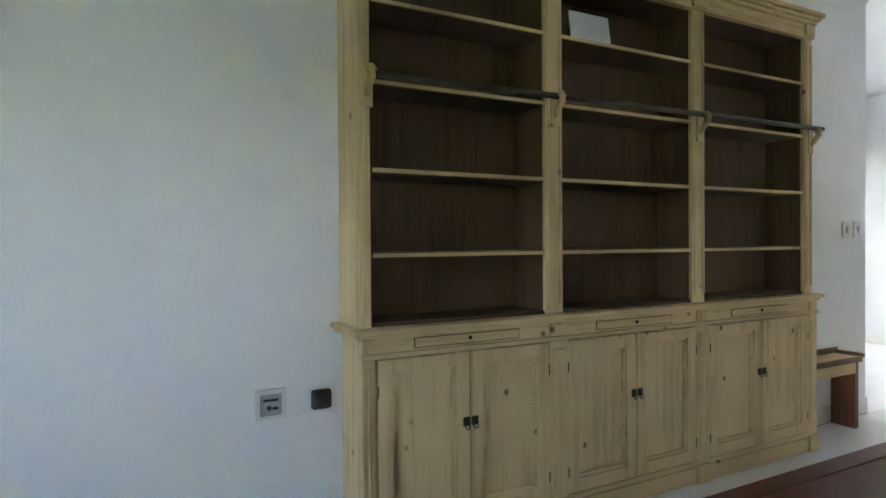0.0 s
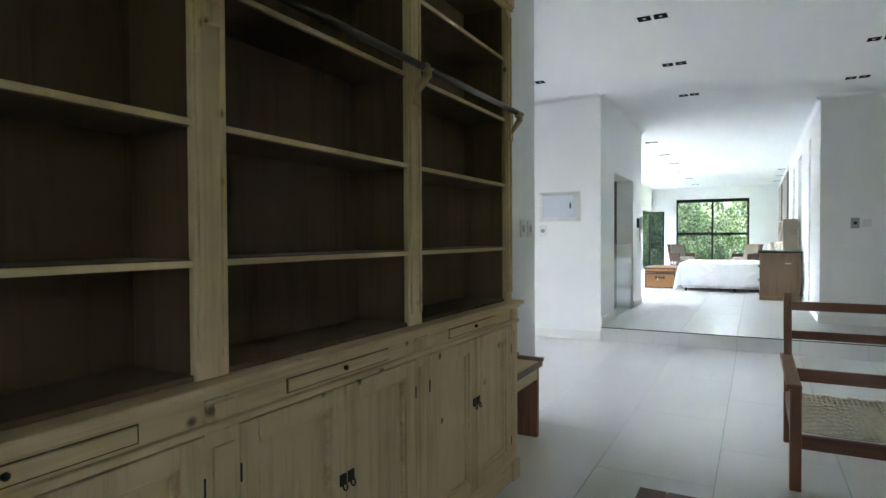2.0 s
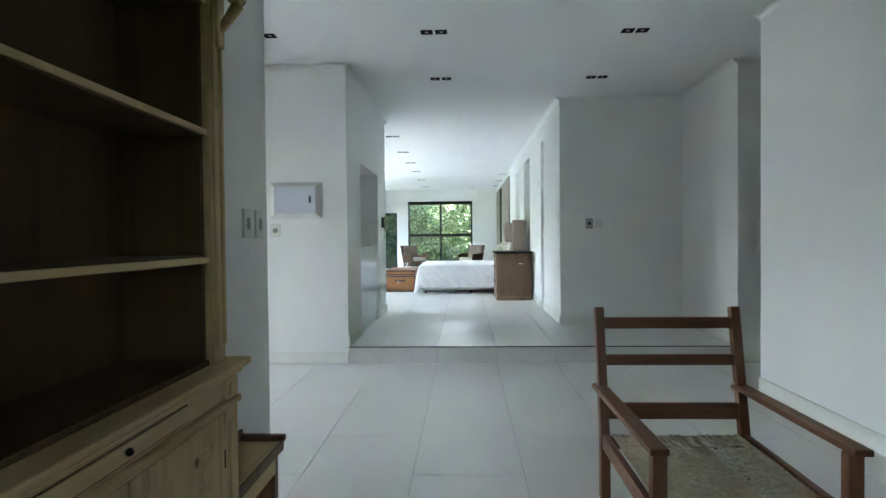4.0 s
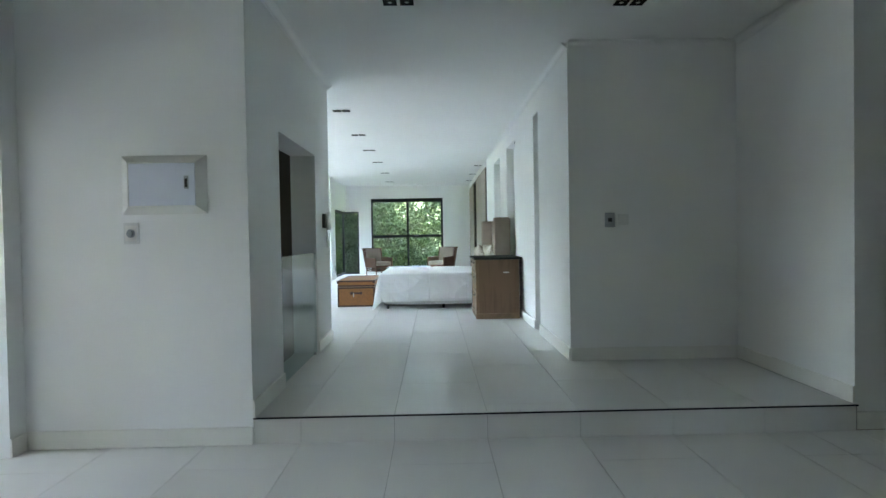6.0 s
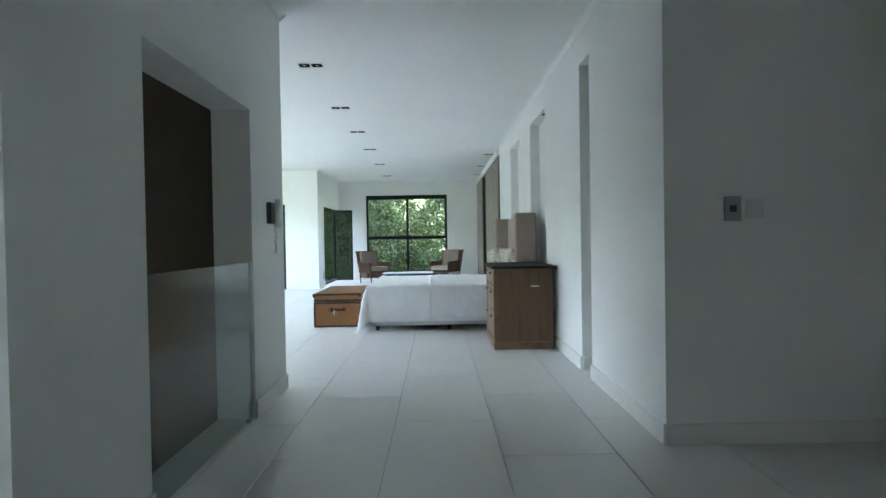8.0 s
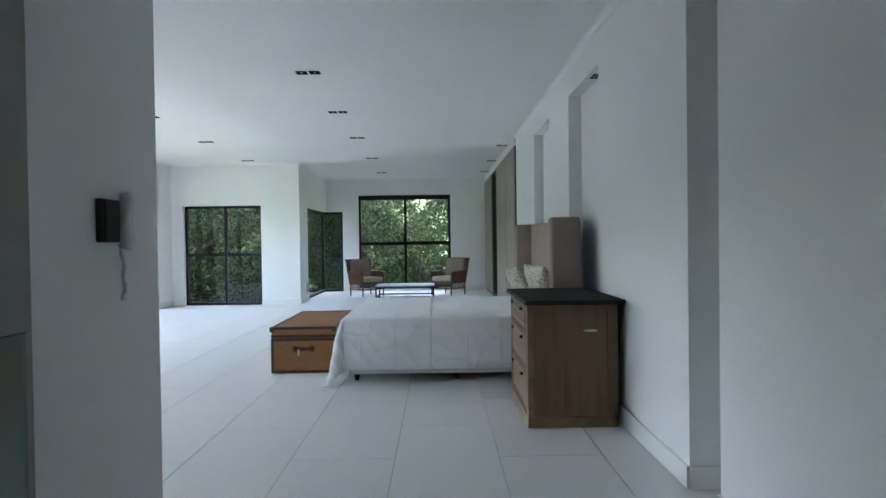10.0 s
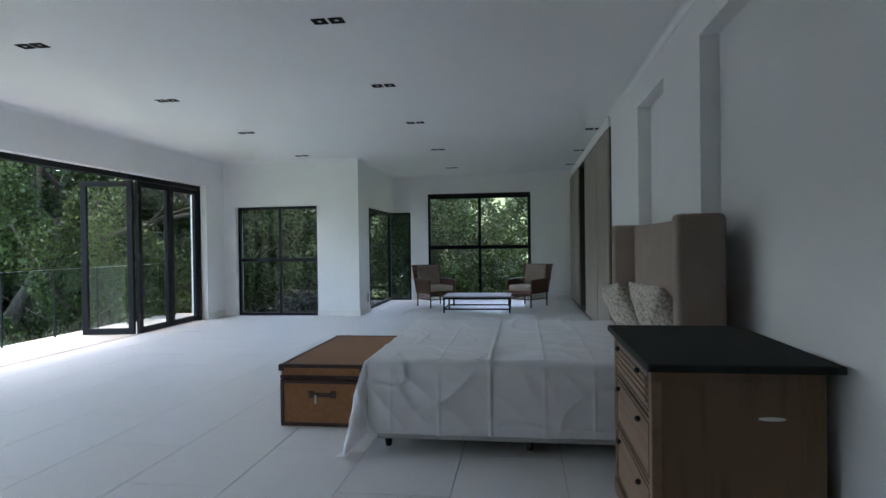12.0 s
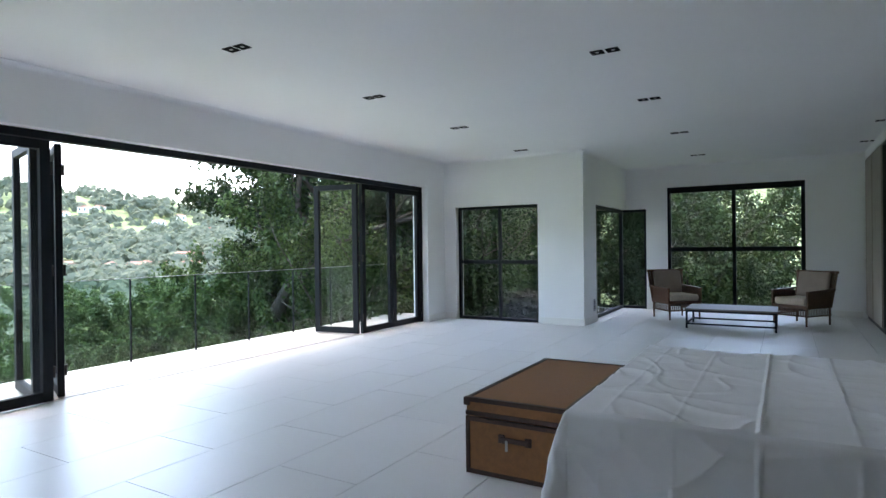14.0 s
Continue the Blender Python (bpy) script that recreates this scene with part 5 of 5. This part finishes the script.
for x, y, rz, k, z in ((27.6, 2.6, 40, 0.58, -3.8), (27.4, 5.9, 100, 0.66, -3.8), (28.0, -0.4, 150, 0.62, -3.8), (26.2, 7.4, 210, 0.85, -3.8), (27.6, 10.4, 70, 1.0, -3.8)):
    plant(dark, x, y, rz, k, z)
for x, y, rz, top in ((23.2, 17.3, 30, 1.9), (21.0, 18.6, 160, 0.6), (18.4, 16.4, 250, -0.7), (19.6, 21.5, 80, 0.3), (15.6, 19.5, 10, -1.6), (22.6, 13.0, 200, 0.8)):
    plant(mid, x, y, rz, (top - ground_z(x, y)) / 8.0)

# far woods on the valley sides: every crown a dome of leaf clumps
rng = np.random.default_rng(5)
NC, NQ = 7600, 34
ang = np.radians(rng.uniform(24, 112, NC))
dist = 60 * (1250 / 60) ** (rng.uniform(0, 1, NC) ** 0.75)
allv = []
for k in range(NC):
    x, y = 12 + dist[k] * math.cos(ang[k]), 6 + dist[k] * math.sin(ang[k])
    if noise.noise(Vector((x * 0.012, y * 0.012, 5.0))) < -0.33 and dist[k] > 180:
        continue
    r = rng.uniform(1.8, 3.6) * (1 + dist[k] / 500)
    d = rng.normal(0, 1, (NQ, 3))
    d[:, 2] = np.abs(d[:, 2]) * 0.9 - 0.15
    d /= np.linalg.norm(d, axis=1)[:, None]
    c = d * r * rng.uniform(0.75, 1.05, (NQ, 1)) * (1, 1, rng.uniform(0.8, 1.3)) + (x, y, ground_z(x, y) + r * 0.35)
    nrm = d + rng.normal(0, 0.22, (NQ, 3))
    a = np.cross(nrm, rng.normal(0, 1, (NQ, 3)))
    a /= np.linalg.norm(a, axis=1)[:, None] + 1e-6
    b = np.cross(nrm, a)
    b /= np.linalg.norm(b, axis=1)[:, None] + 1e-6
    q = r * 0.40 * rng.uniform(0.6, 1.3, (NQ, 1))
    allv.append(np.stack([c - a * q, c - b * q * 0.8, c + a * q, c + b * q * 0.8], 1).reshape(-1, 3))
v = np.concatenate(allv)
count = len(v) // 4
me = bpy.data.meshes.new("woods")
me.vertices.add(len(v))
me.vertices.foreach_set("co", v.ravel())
me.loops.add(count * 4)
me.loops.foreach_set("vertex_index", np.arange(count * 4))
me.polygons.add(count)
me.polygons.foreach_set("loop_start", np.arange(count) * 4)
me.update(calc_edges=True)
me.materials.append(HAZY_WOODS)
tagged(new("hazy_woods", me), "green woods covering the far valley slopes, coloured paler for haze", "woods", "", "stuff")


def house(x, y, w, d, h, rz, walls=RENDERW, label="pale rendered house with a reddish tiled roof on the far slope"):
    t = thing("house", label, "house", (x, y, ground_z(x, y) + 1.0), rz, "houses on the far slope")
    part("wall", boxes((-w / 2, w / 2, -d / 2, d / 2, -4, h)), walls, t)
    bm = bmesh.new()
    e = 0.6
    v = [bm.verts.new(c) for c in ((-w / 2 - e, -d / 2 - e, h), (w / 2 + e, -d / 2 - e, h), (w / 2 + e, d / 2 + e, h), (-w / 2 - e, d / 2 + e, h), (-w / 2 + d * 0.35, 0, h + d * 0.24), (w / 2 - d * 0.35, 0, h + d * 0.24))]
    for q in ((0, 1, 5, 4), (1, 2, 5), (2, 3, 4, 5), (3, 0, 4), (3, 2, 1, 0)):
        bm.faces.new([v[i] for i in q])
    part("roof", bm, ROOFT, t)
    n = max(2, int(w / 4))
    for k in range(n):
        cx = -w / 2 + w * (k + 0.5) / n
        part("window", boxes((cx - 0.8, cx + 0.8, -d / 2 - 0.05, -d / 2 + 0.1, h * 0.3, h * 0.75)), FARGL, t)


for k in range(44):
    a = radians(44 + 31 * ((k * 0.618) % 1))
    d = (330 + 130 * ((k * 0.37) % 1)) if k < 30 else (650 + 240 * ((k * 0.53) % 1))
    s = 0.6 if k < 30 else 1.0
    house(12 + d * math.cos(a), 6 + d * math.sin(a), s * (11 + 9 * ((k * 0.71) % 1)), s * (8 + 3 * ((k * 0.43) % 1)), s * (3.2 + 2.8 * (k % 2)), math.degrees(a) - 90 + 40 * ((k * 0.29) % 1 - 0.5), *((RENDER2, "white rendered villa high on the far slope") if k >= 30 else ()))

# ---- tiles of the floors and the step ----
tiled(floor_low, -4.2, 6.88, -0.67, 2.615, 0.0)
tiled(floor_low, 5.78, 6.88, -3.0, -0.67, 0.0)
tiled(floor_low, 3.64, 6.88, 2.615, 8.4, 0.0)
tiled(floor_up, 6.88, 8.375, -1.0, 0.215, S)
tiled(floor_up, 6.88, XF, 0.215, 2.615, S)
tiled(floor_up, 6.88, 9.762, 2.615, 2.915, S)
tiled(floor_up, 9.762, 19.22, 2.615, 7.27, S)
tiled(floor_up, 19.22, XF, 2.615, 4.68, S)
tiled(floor_up, 7.64, 9.0, 2.915, 3.16, S)
structure("trim_step_edge", boxes((6.862, 6.876, -1.0, 2.914, S - 0.007, S + 0.0012)), FRAME, "thin dark metal strip along the step edge", "step edge")
y = TY - 0.6 * 5
while y < 2.915:
    a, b = max(y, -1.0), min(y + 0.6, 2.915)
    t = mesh_ob("riser_tile", boxes((6.868, 6.879, a + 0.002, b - 0.002, 0.0, S - 0.006)), TILE)
    t.parent = floor_up
    y += 0.6
for i in range(9):
    for j in range(2):
        x0, y0 = 9.5 + i * 1.125, 7.275 + j * 0.64
        t = mesh_ob("paver", boxes((x0 + 0.003, x0 + 1.122, y0 + 0.003, y0 + 0.637, S - 0.02, S - 0.004, 0.002)), STONE)
        t.parent = terrace
